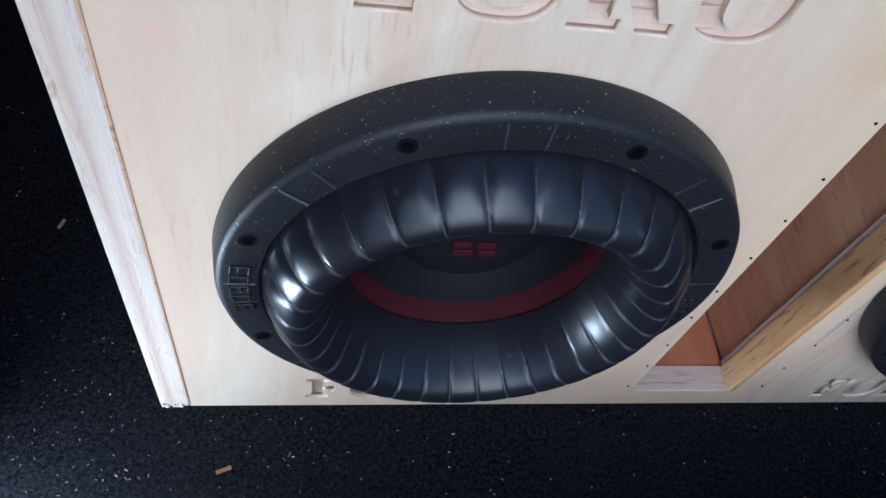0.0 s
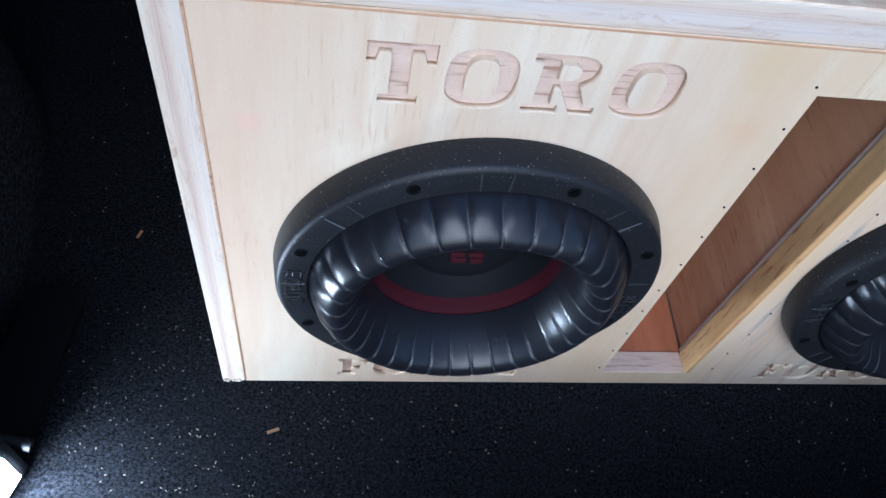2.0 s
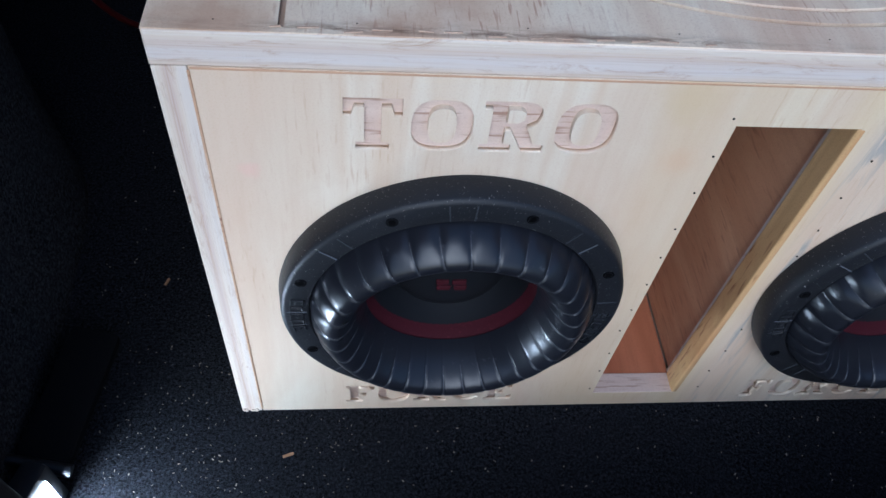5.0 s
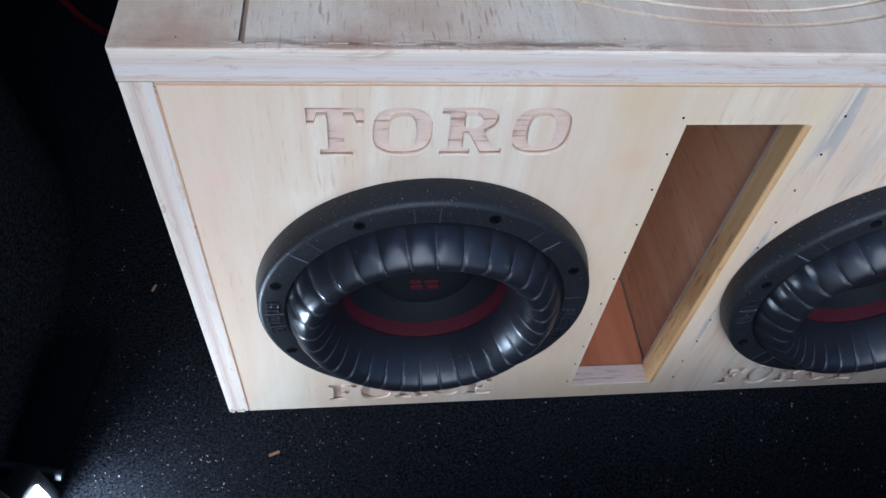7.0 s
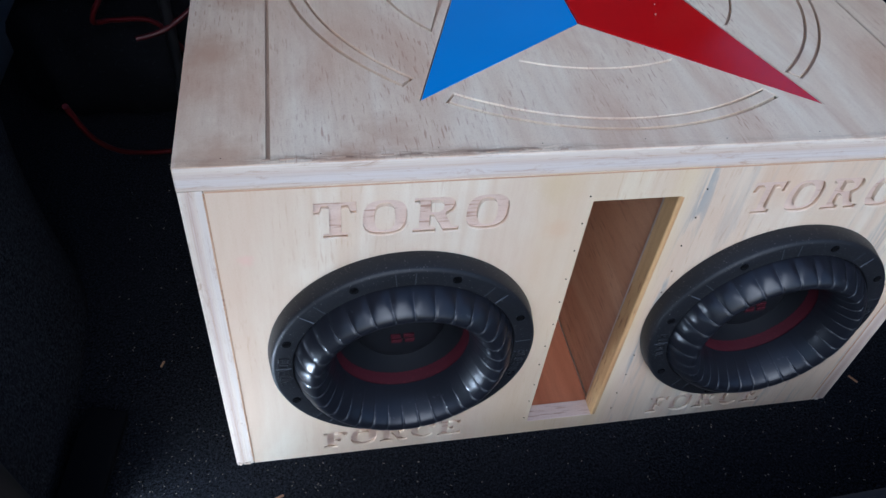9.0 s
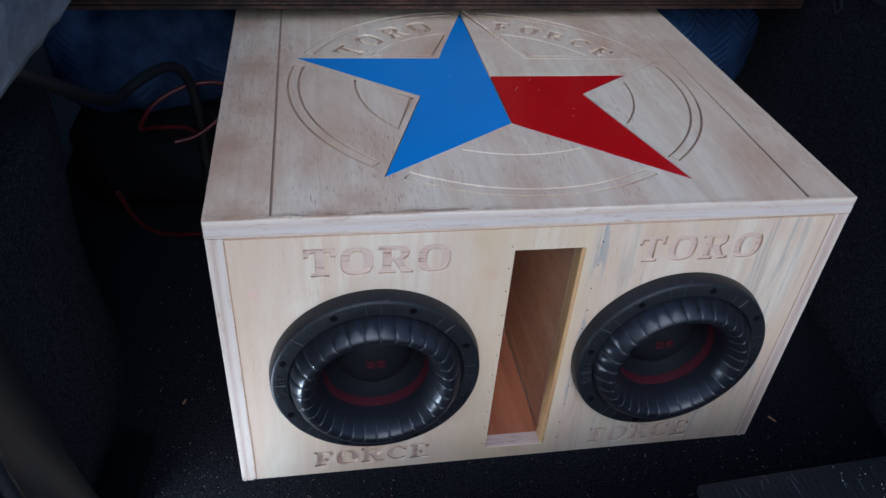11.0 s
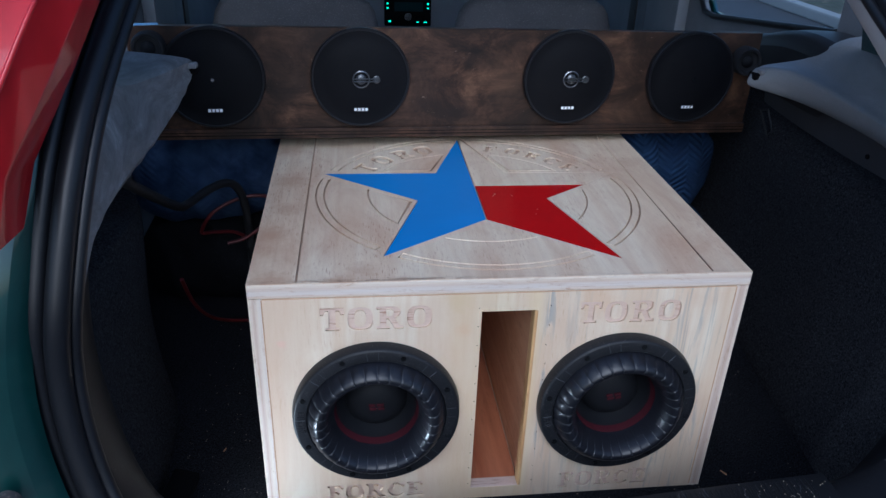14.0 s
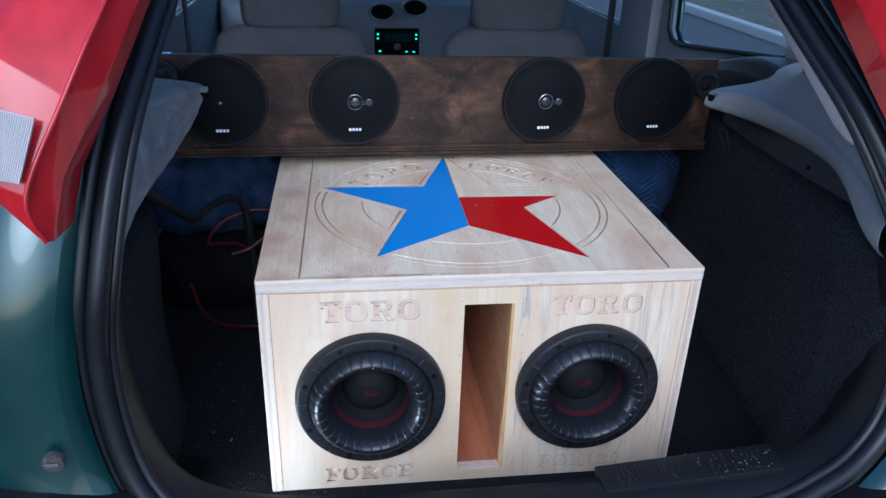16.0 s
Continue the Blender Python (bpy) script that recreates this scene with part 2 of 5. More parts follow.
m_scratch = material("scuffed_plastic", (0.085, 0.09, 0.105), 0.5)[0]
m_screw = material("black_screw", (0.02, 0.02, 0.022), 0.3, 0.9)[0]
m_carpet = carpet("black_carpet", (0.0022, 0.0026, 0.004), (0.080, 0.083, 0.10))
m_sidecarpet = carpet("grey_black_carpet", (0.008, 0.0085, 0.0105), (0.14, 0.14, 0.155), 340)
m_sawdust = material("sawdust", (0.42, 0.35, 0.26), 0.8)[0]

m_splinter = material("brown_splinter", (0.36, 0.20, 0.10), 0.8)[0]


def grey_trim(name, stops, rag):
    m, nt, b = material(name, rough=0.5)
    smear = noise_at(nt, 16, (1, 0.5, 1), 8, 0.75, (2, 1, 3), rag)
    grain = noise_at(nt, 500, detail=3)
    c = ramp(nt, smear, [(p, (v, v * 1.02, v * 1.05)) for p, v in stops])
    nt.links.new(mix(nt, ramp(nt, grain, [(0.55, (0, 0, 0)), (0.75, (0.35, 0.35, 0.35))]), c, (0.08, 0.08, 0.09)), b.inputs["Base Color"])
    relief(nt, b, mix(nt, 0.5, smear, grain), 0.4, 0.0012)
    return m


m_trim = grey_trim("scuffed_grey_trim", [(0.34, 0.10), (0.50, 0.17), (0.62, 0.25), (0.70, 0.42)], 1.8)
m_trim_clean = grey_trim("grained_grey_trim", [(0.30, 0.185), (0.55, 0.215), (0.70, 0.25), (0.78, 0.36)], 0.4)
m_pillar = speckled("pale_grey_trim", (0.42, 0.41, 0.41), (0.36, 0.36, 0.36), 0.6, 300, 0.6, 0.25, 0.0005, patch=0.2)
m_dark = speckled("dark_grey_plastic", (0.009, 0.0095, 0.0115), (0.05, 0.05, 0.05), 0.5, 200, 0.72, 0.2, 0.0006)
m_sill = speckled("scuffed_sill_plastic", (0.0055, 0.006, 0.0075), (0.15, 0.15, 0.16), 0.46, 230, 0.70, 0.3, 0.0008, 0.28)
m_seal = speckled("seal_rubber", (0.0065, 0.007, 0.009), (0.03, 0.03, 0.036), 0.40, 260, 0.68, 0.25, 0.0005, 0.36)
m_inner = speckled("grey_inner_panel", (0.045, 0.045, 0.049), (0.06, 0.06, 0.065), 0.7, 160, 0.66, 0.3, 0.001, 0.2, 0.5)
m_seat = speckled("grey_seat_cloth", (0.08, 0.08, 0.088), (0.14, 0.14, 0.15), 0.95, 320, 0.58, 0.7, 0.002, 0.2)
m_dash = speckled("blue_grey_dash", (0.15, 0.165, 0.19), (0.19, 0.21, 0.23), 0.6, 300, 0.6, 0.3, 0.0006)
m_door = speckled("grey_door_card", (0.15, 0.158, 0.175), (0.19, 0.195, 0.21), 0.7, 300, 0.6, 0.3, 0.001)
m_headliner = speckled("headliner", (0.36, 0.36, 0.36), (0.42, 0.42, 0.42), 0.95, 300, 0.6, 0.3, 0.001)
m_asphalt = speckled("asphalt", (0.045, 0.046, 0.05), (0.09, 0.09, 0.095), 0.9, 60, 0.6, 0.6, 0.004)
m_grey_far = speckled("far_hedge", (0.06, 0.062, 0.042), (0.115, 0.105, 0.07), 0.95, 9, 0.55, 0.5, 0.05)
m_chrome = material("polished_metal", (0.75, 0.75, 0.76), 0.18, 1.0)[0]
m_bright = material("worn_silver", (0.24, 0.245, 0.26), 0.28, 0.9)[0]
m_silk = material("dull_grey_metal", (0.10, 0.105, 0.11), 0.3, 0.7)[0]
m_rust = speckled("rusty_metal", (0.035, 0.033, 0.030), (0.13, 0.10, 0.08), 0.6, 300, 0.56, 0.6, 0.001)
m_white = material("white_print", (0.85, 0.86, 0.88), 0.5)[0]
m_grille = speckled("grille_mesh", (0.0035, 0.0037, 0.005), (0.010, 0.010, 0.013), 0.55, 900, 0.6, 0.5, 0.0005, 0.12)
m_cable = material("black_cable", (0.012, 0.012, 0.013), 0.45)[0]
m_redcable = material("red_cable", (0.075, 0.004, 0.005), 0.45)[0]
m_glass, _nt, _b = material("clear_glass", (0.72, 0.82, 0.88), 0.02, Transmission_Weight=1.0, IOR=1.02)
m_lamp, _nt, _b = material("led_panel", (1, 1, 1), 0.4, Emission_Strength=165.0)
_b.inputs["Emission Color"].default_value = (1.0, 0.98, 0.90, 1)
m_green, _nt, _b = material("green_light", (0.0, 0.2, 0.1), 0.4, Emission_Strength=1.6)
_b.inputs["Emission Color"].default_value = (0.05, 0.9, 0.45, 1)


def car_paint():
    m, nt, b = material("green_car_paint", (0.008, 0.05, 0.046), 0.32, 0.3, Coat_Weight=1.0, Coat_Roughness=0.03)
    n = noise_at(nt, 14, detail=5, twist=0.6)
    nt.links.new(ramp(nt, n, [(0.4, (0.004, 0.030, 0.028)), (0.62, (0.007, 0.042, 0.038)), (0.75, (0.016, 0.056, 0.05))]), b.inputs["Base Color"])
    return m


def lens_red():
    m, nt, b = material("red_lamp_lens", (0.40, 0.006, 0.010), 0.5, Coat_Weight=0.7, Coat_Roughness=0.06, Specular_IOR_Level=0.2)
    n = noise_at(nt, 30, (1, 1, 0.2), 2)
    nt.links.new(ramp(nt, n, [(0.35, (0.34, 0.004, 0.008)), (0.7, (0.48, 0.012, 0.018))]), b.inputs["Base Color"])
    return m


def stained_wood():
    m, nt, b = material("dark_stained_ply", rough=0.55, Specular_IOR_Level=0.3)
    g = noise_at(nt, 15, (0.7, 1, 1), 8, 0.72, (2, 0, 5), 0.7)
    f = noise_at(nt, 120, (0.08, 1, 1), 4, 0.6)
    bl = noise_at(nt, 6, (1, 1, 1.4), 5, 0.6, (5, 1, 8), 1.2)
    col = ramp(nt, g, [(0.36, (0.007, 0.004, 0.003)), (0.46, (0.028, 0.014, 0.008)), (0.55, (0.068, 0.034, 0.019)), (0.64, (0.115, 0.062, 0.034))])
    col = mix(nt, ramp(nt, bl, [(0.4, (0, 0, 0)), (0.66, (0.8, 0.8, 0.8))]), col, (0.018, 0.011, 0.008))
    col = mix(nt, spot(nt, (0.335, 0.48, 0.525), 0.012, 0.85), col, (0.010, 0.006, 0.004))
    col = mix(nt, spot(nt, (0.40, 0.48, 0.50), 0.05, 0.3), col, (0.13, 0.072, 0.04))
    col = mix(nt, mix(nt, 1.0, ramp(nt, f, [(0.5, (0, 0, 0)), (0.75, (1, 1, 1))]), (0.4, 0.4, 0.4), "MULTIPLY"), col, (0.012, 0.008, 0.007))
    fleck = noise_at(nt, 210, (0.5, 1, 1), 3, 0.6, (1, 7, 2), 0.6)
    col = mix(nt, ramp(nt, fleck, [(0.69, (0, 0, 0)), (0.77, (0.7, 0.7, 0.7))]), col, (0.24, 0.18, 0.14))
    nt.links.new(col, b.inputs["Base Color"])
    relief(nt, b, f, 0.3, 0.0008)
    return m


def blanket_cloth(name, lo, hi, quilt):
    m, nt, b = material(name, rough=0.95, Specular_IOR_Level=0.15)
    n = noise_at(nt, 22, detail=5)
    nt.links.new(ramp(nt, n, [(0.35, lo), (0.7, hi)]), b.inputs["Base Color"])
    co = nt.nodes.new("ShaderNodeTexCoord")
    sep = nt.nodes.new("ShaderNodeSeparateXYZ")
    nt.links.new(co.outputs["Object"], sep.inputs[0])

    def calc(op, a, b, c=0.0):
        node = nt.nodes.new("ShaderNodeMath")
        node.operation = op
        for k, v in enumerate((a, b, c)):
            if isinstance(v, float):
                node.inputs[k].default_value = v
            else:
                nt.links.new(v, node.inputs[k])
        return node.outputs[0]

    chevron = calc("PINGPONG", sep.outputs[0], 0.034)
    rows = calc("PINGPONG", calc("MULTIPLY_ADD", chevron, 0.75, sep.outputs[2]), 0.0065)
    seam = calc("MULTIPLY", rows, 150.0)
    relief(nt, b, seam, quilt, 0.005)
    return m


m_paint, m_lens, m_board = car_paint(), lens_red(), stained_wood()
m_quilt = blanket_cloth("quilted_blue_cloth", (0.013, 0.027, 0.068), (0.024, 0.052, 0.12), 0.7)
m_faded = blanket_cloth("faded_blue_cloth", (0.014, 0.027, 0.066), (0.044, 0.074, 0.145), 0.2)
# near-black cloth: the shade low behind the box, put into the colour
m_fold_shade = speckled("shade_black_cloth", (0.006, 0.0062, 0.0075), (0.014, 0.014, 0.016), 0.95, 220, 0.6, 0.5, 0.002, 0.1)
m_clearlens, _nt, _b = material("clear_lamp_lens", (0.46, 0.43, 0.42), 0.16)


# ---- building helpers ----
def thing(name, label, category, group="", kind="", at=None):
    ob = new(name)
    if at is not None:
        ob.matrix_basis = at
    return tagged(ob, label, category, group, kind)


def put(name, me, mat, parent=None, label="", smooth=False):
    ob = new(name, me)
    for m in (mat if isinstance(mat, (list, tuple)) else [mat]):
        me.materials.append(m)
    if smooth:
        me.shade_smooth()
        me.set_sharp_from_angle(angle=radians(40))
    if parent is not None:
        ob.parent = parent
    if label:
        tagged(ob, label)
    return ob


def split_islands(ob, name, label=""):
    """Loose pieces of a panel become parts of their own; the largest stays."""
    bm = bmesh.new()
    bm.from_mesh(ob.data)
    left, groups = set(bm.verts), []
    while left:
        stack, seen = [left.pop()], []
        while stack:
            v = stack.pop()
            seen.append(v)
            for e in v.link_edges:
                o = e.other_vert(v)
                if o in left:
                    left.remove(o)
                    stack.append(o)
        groups.append(seen)
    groups.sort(key=lambda g: max(v.co.x for v in g) - min(v.co.x for v in g))
    gone = []
    for g in groups[:-1]:
        me = bpy.data.meshes.new(name)
        index = {v: i for i, v in enumerate(g)}
        me.from_pydata([tuple(v.co) for v in g], [], [[index[v] for v in f.verts] for f in {f for v in g for f in v.link_faces}])
        put(name, me, ob.data.materials[0], ob, label)
        gone += g
    bmesh.ops.delete(bm, geom=gone, context="VERTS")
    bm.to_mesh(ob.data)
    bm.free()


def part(name, bm, mat, parent=None, label="", smooth=False):
    me = bpy.data.meshes.new(name)
    bmesh.ops.recalc_face_normals(bm, faces=bm.faces)
    bm.to_mesh(me)
    bm.free()
    return put(name, me, mat, parent, label, smooth)


def box_bm(x0, x1, y0, y1, z0, z1, bevel=0.001, seg=1, bm=None):
    bm = bm or bmesh.new()
    m = Matrix.LocRotScale(((x0 + x1) / 2, (y0 + y1) / 2, (z0 + z1) / 2), None, (abs(x1 - x0), abs(y1 - y0), abs(z1 - z0)))
    vs = bmesh.ops.create_cube(bm, size=1, matrix=m)["verts"]
    if bevel:
        es = list({e for v in vs for e in v.link_edges})
        bmesh.ops.bevel(bm, geom=es, offset=bevel, segments=seg, affect="EDGES", profile=0.6)
    return bm


def rod_bm(r, h, seg=24, m=None, bm=None, r2=None):
    bm = bm or bmesh.new()
    bmesh.ops.create_cone(bm, cap_ends=True, segments=seg, radius1=r, radius2=r if r2 is None else r2, depth=h, matrix=m or Matrix())
    return bm


def plate(loops, lo, hi, turn=None):
    """A flat sheet with holes: closed loops of 2D points, from lo to hi thick; turn stands it up."""
    cu = bpy.data.curves.new("outline", "CURVE")
    cu.dimensions, cu.fill_mode, cu.extrude = "2D", "BOTH", (hi - lo) / 2
    for pts in loops:
        sp = cu.splines.new("POLY")
        sp.points.add(len(pts) - 1)
        for p, (a, b) in zip(sp.points, pts):
            p.co = (a, b, 0, 1)
        sp.use_cyclic_u = True
    ob = bpy.data.objects.new("outline", cu)
    me = bpy.data.meshes.new_from_object(ob)
    bpy.data.objects.remove(ob)
    bpy.data.curves.remove(cu)
    bm = bmesh.new()
    bm.from_mesh(me)
    bmesh.ops.remove_doubles(bm, verts=bm.verts, dist=0.00002)
    bm.to_mesh(me)
    bm.free()
    me.transform(Matrix.Translation((0, 0, (lo + hi) / 2)))
    if turn is not None:
        me.transform(turn)
    return me


def dense(pts, closed=False, n=6):
    """A smooth path through all points (Catmull-Rom)."""
    p = [Vector(q) for q in pts]
    m, out = len(p), []
    for i in range(m if closed else m - 1):
        a, b, c, d = (p[(i + k) % m] if closed else p[max(0, min(m - 1, i + k))] for k in (-1, 0, 1, 2))
        for j in range(n):
            t = j / n
            out.append(tuple(0.5 * (2 * b + (c - a) * t + (2 * a - 5 * b + 4 * c - d) * t * t + (3 * b - a - 3 * c + d) * t ** 3)))
    return out if closed else out + [tuple(p[-1])]


def tube(pts, r, smooth_path=True, closed=False, res=6):
    cu = bpy.data.curves.new("path", "CURVE")
    cu.dimensions, cu.bevel_depth, cu.bevel_resolution, cu.use_fill_caps = "3D", r, 3, True
    sp = cu.splines.new("POLY")
    if smooth_path:
        pts = dense(pts, closed, res)
    sp.points.add(len(pts) - 1)
    for p, c in zip(sp.points, pts):
        p.co = (*c, 1)
    sp.use_cyclic_u = closed
    ob = bpy.data.objects.new("path", cu)
    me = bpy.data.meshes.new_from_object(ob)
    bpy.data.objects.remove(ob)
    bpy.data.curves.remove(cu)
    return me


def sheet(rows, closed=False):
    """A skin over rows of points."""
    bm = bmesh.new()
    vs = [[bm.verts.new(p) for p in r] for r in rows]
    for a, b in zip(vs, vs[1:]):
        n = len(a)
        for i in range(n if closed else n - 1):
            bm.faces.new((a[i], a[(i + 1) % n], b[(i + 1) % n], b[i]))
    return bm


def thicken(ob, t, offset=0.0, bevel=0.0):
    md = ob.modifiers.new("thickness", "SOLIDIFY")
    md.thickness, md.offset = t, offset
    if bevel:
        bv = ob.modifiers.new("edge", "BEVEL")
        bv.width, bv.segments = bevel, 2
    return ob


def rounder(ob, levels=1):
    md = ob.modifiers.new("round", "SUBSURF")
    md.levels = md.render_levels = levels
    return ob


def lathe(profile, seg, wave=None):
    """Turns a profile of (radius, y) about the y axis; wave(angle, k) gives (dr, dy)."""
    rows = []
    for k, (r, y) in enumerate(profile):
        row = []
        for i in range(seg):
            a = 2 * math.pi * i / seg
            dr, dy = wave(a, k) if wave else (0, 0)
            row.append(((r + dr) * math.cos(a), y + dy, (r + dr) * math.sin(a)))
        rows.append(row)
    return sheet(rows, True)


def oval(cx, cy, w, h, n=28, power=2.8):
    out = []
    for i in range(n):
        a = 2 * math.pi * i / n
        c, s = math.cos(a), math.sin(a)
        out.append((cx + w / 2 * math.copysign(abs(c) ** (2 / power), c), cy + h / 2 * math.copysign(abs(s) ** (2 / power), s)))
    return out


def circle(cx, cy, r, n=48):
    return [(cx + r * math.cos(2 * math.pi * i / n), cy + r * math.sin(2 * math.pi * i / n)) for i in range(n)]


STAND = Matrix.Rotation(radians(90), 4, "X")  # sheet's (a, b, c) to (x, z, -y)

# ---- the car: floor, sides, opening ----
CX = 0.32


def mirror(pts):
    return [(2 * CX - x, y, z) for x, y, z in pts]


ground = put("ground", plate([[(-300, -300), (300, -300), (300, 300), (-300, 300)]], -0.05, 0.0, Matrix.Translation((0, 0, -0.62))), m_asphalt)
tagged(ground, "grey asphalt ground round the parked car", "ground", kind="structure")


def hedge(x0, y0, x1, y1, h):
    rnd = random.Random(5)
    rows = []
    for k in range(7):
        row = []
        for i in range(61):
            f = i / 60
            top = h * (0.75 + 0.35 * noise.noise((f * 14, 0.3, x0)))
            row.append((x0 + (x1 - x0) * f + rnd.uniform(-0.25, 0.25), y0 + (y1 - y0) * f + rnd.uniform(-0.25, 0.25), -0.62 + top * k / 6))
        rows.append(row)
    ob = part("hedge", sheet(rows), m_grey_far, None)
    return tagged(thicken(ob, 0.5), "far row of dry green hedge behind the car", "hedge", kind="stuff")


hedge(14, -8, 14, 26, 2.2)
hedge(-14, -8, -14, 26, 2.6)
hedge(-16, 24, 16, 24, 2.4)

kerb = part("kerb", box_bm(5.2, 5.36, -8, 26, -0.62, -0.50, 0.02, 2), material("pale_concrete", (0.30, 0.30, 0.29), 0.85)[0], None)
tagged(kerb, "pale concrete kerb along the drive", "kerb", kind="structure")
verge = part("verge", sheet([[(5.36 + (0.0 if k == 0 else 0.5 * k), -8 + 34 * i / 60, -0.52 + (0.0 if k == 0 else 0.16 * noise.noise((k * 0.9, i * 0.7, 2.0)) + 0.05 * k)) for i in range(61)] for k in range(18)]), m_grey_far, None, "", True)
tagged(verge, "rough dry grass bank beyond the kerb", "grass", kind="stuff")

car = thing("hatchback_car", "dark green hatchback car with its tailgate open and grey interior", "car", kind="structure")

part("trunk_floor", box_bm(-0.36, 1.0, -0.166, 2.5, -0.03, 0.0, 0), m_carpet, car, "worn black carpet strewn with sawdust")

SEAL_L = [(CX, -0.275, 0.150), (0.06, -0.272, 0.150), (-0.055, -0.252, 0.168), (-0.112, -0.228, 0.21), (-0.140, -0.208, 0.28),
          (-0.149, -0.193, 0.38), (-0.136, -0.182, 0.48), (-0.113, -0.11, 0.62), (-0.086, 0.045, 0.745), (-0.03, 0.28, 0.93), (0.06, 0.42, 1.02)]


def bulge(pts):
    """The opening's other flank: further out half-way up, and lifted at the lower corner."""
    heights, outward, lift = (0.15, 0.168, 0.21, 0.28, 0.38, 0.48, 0.62, 0.745, 2.0), (0.040, 0.046, 0.058, 0.062, 0.056, 0.045, 0.013, 0.0, 0.0), (0.010, 0.018, 0.016, 0.006, 0.0, 0.0, 0.0, 0.0, 0.0)
    out = []
    for x, y, z in mirror(pts):
        k = max(0, sum(h <= z for h in heights) - 1)
        f = min(1.0, max(0.0, (z - heights[k]) / (heights[k + 1] - heights[k])))
        out.append((x + outward[k] + (outward[k + 1] - outward[k]) * f, y, z + lift[k] + (lift[k + 1] - lift[k]) * f))
    return out


LOOP = SEAL_L + [(CX, 0.46, 1.05)] + bulge(SEAL_L[1:])[::-1]


def offset_loop(d, dy=0.0):
    c = Vector((CX, 0, 0.5))
    out = []
    for p in LOOP:
        v = Vector((p[0] - c.x, 0, p[2] - c.z))
        v.normalize()
        out.append((p[0] + v.x * d, p[1] + dy, p[2] + v.z * d))
    return out


seal = put("weather_seal", tube(offset_loop(0.0), 0.012, True, True, 10), m_seal, car, "black rubber double-lip seal", True)
put("seal_lip", tube(offset_loop(0.021, 0.004), 0.009, True, True, 10), m_seal, seal, "", True)
put("seal_flange", tube(offset_loop(-0.013, 0.010), 0.007, True, True, 10), m_seal, seal, "", True)

# inner lining of the opening: lip, plate, then down to the floor or back to the side carpet
low = bulge(SEAL_L[:7])[::-1][:-1] + SEAL_L[:7]
rows = [[], [], [], [], []]
for x, y, z in low:
    side = max(0.0, min(1.0, (abs(x - CX) - 0.33) / 0.13))
    s = 1 if x > CX else -1
    rows[0].append((x - s * 0.004 * side, y + 0.004, z + 0.008 * (1 - side)))
    rows[1].append((x - s * 0.006 * side, y + 0.035, z + 0.021 * (1 - side)))
    rows[2].append((x - s * 0.005 * side, y + 0.080 - 0.02 * side, z + 0.022 * (1 - side)))
    rows[3].append((x + s * 0.004 * side, -0.176 * (1 - side) + (y + (0.10 if s < 0 else 0.075)) * side, (z - 0.02) * (1 - side) + z * side))
    rows[4].append((x + s * 0.03 * side, -0.164 * (1 - side) + (y + (0.16 if s < 0 else 0.12)) * side, -0.02 * (1 - side) + z * side))
lining = part("sill_lining", sheet(rows), m_sill, car, "scuffed dark grey plastic sill", True)
thicken(lining, 0.004, 0.0)
rounder(lining, 2)

PLATE_X0, PLATE_X1 = 0.447, 0.690
plate_tilt = pose(PLATE_X0, 0, 0.175) @ Matrix.Rotation(radians(-5), 4, "Y") @ pose(-PLATE_X0, 0, -0.170)
step = part("step_plate", box_bm(PLATE_X0, PLATE_X1, -0.232, -0.184, 0.162, 0.1750, 0.003, 2), m_sill, car, "ribbed black plastic step plate", True)
step.matrix_basis = plate_tilt
for k in range(34):
    part("rib", box_bm(PLATE_X0 + 0.012 + k * 0.0062, PLATE_X0 + 0.0145 + k * 0.0062, -0.226, -0.190, 0.1745, 0.1758, 0.0004), m_sill, step)
rnd = random.Random(8)
for k in range(13):
    u, v = rnd.uniform(PLATE_X0 + 0.02, PLATE_X1 - 0.02), rnd.uniform(-0.226, -0.190)
    sc = part("scratch", box_bm(-rnd.uniform(0.004, 0.014), 0.006, -0.00018, 0.00018, 0.0, 0.0002, 0), m_scratch, step)
    sc.matrix_basis = pose(u, v, 0.1758, 0, 0, rnd.uniform(60, 110))


def side_carpet(name, plan, top, label):
    rows = []
    for k in range(9):
        f = k / 8
        row = []
        for i, (x, y) in enumerate(plan):
            lean = 0.02 * math.sin(math.pi * f) + 0.035 * max(0, f - 0.8)
            s = 1 if x > CX else -1
            row.append((x + s * lean, y, -0.01 + (top + 0.012 * math.sin(i * 0.9)) * f))
        rows.append(row)
    f = rows[-1]
    rows.append([(x + (0.02 if x > CX else -0.02), y, z + 0.008) for x, y, z in f])
    rows.append([((1.0 if x > CX else -0.36), y, z + 0.01) for x, y, z in f])
    ob = part(name, sheet(rows), m_sidecarpet, car, label, True)
    thicken(ob, 0.008, 1.0)
    return rounder(ob, 1)


side_carpet("side_carpet", [(-0.140, -0.16), (-0.152, -0.10), (-0.158, -0.02), (-0.158, 0.08), (-0.160, 0.16), (-0.166, 0.24), (-0.19, 0.29), (-0.26, 0.32), (-0.36, 0.335)], 0.41, "black carpeted wheel arch lining")
side_carpet("side_carpet", [(0.826, -0.16), (0.840, -0.09), (0.853, 0.0), (0.862, 0.08), (0.875, 0.2), (0.892, 0.32), (0.91, 0.46), (0.922, 0.60), (0.935, 0.90)], 0.44, "black carpeted wheel arch lining")
for x, z in ((-0.37, 0.60), (1.01, 0.50)):
    part("inner_side", box_bm(x - 0.01, x + 0.01, -0.16, 0.55, -0.03, z, 0.002), m_dark, car)

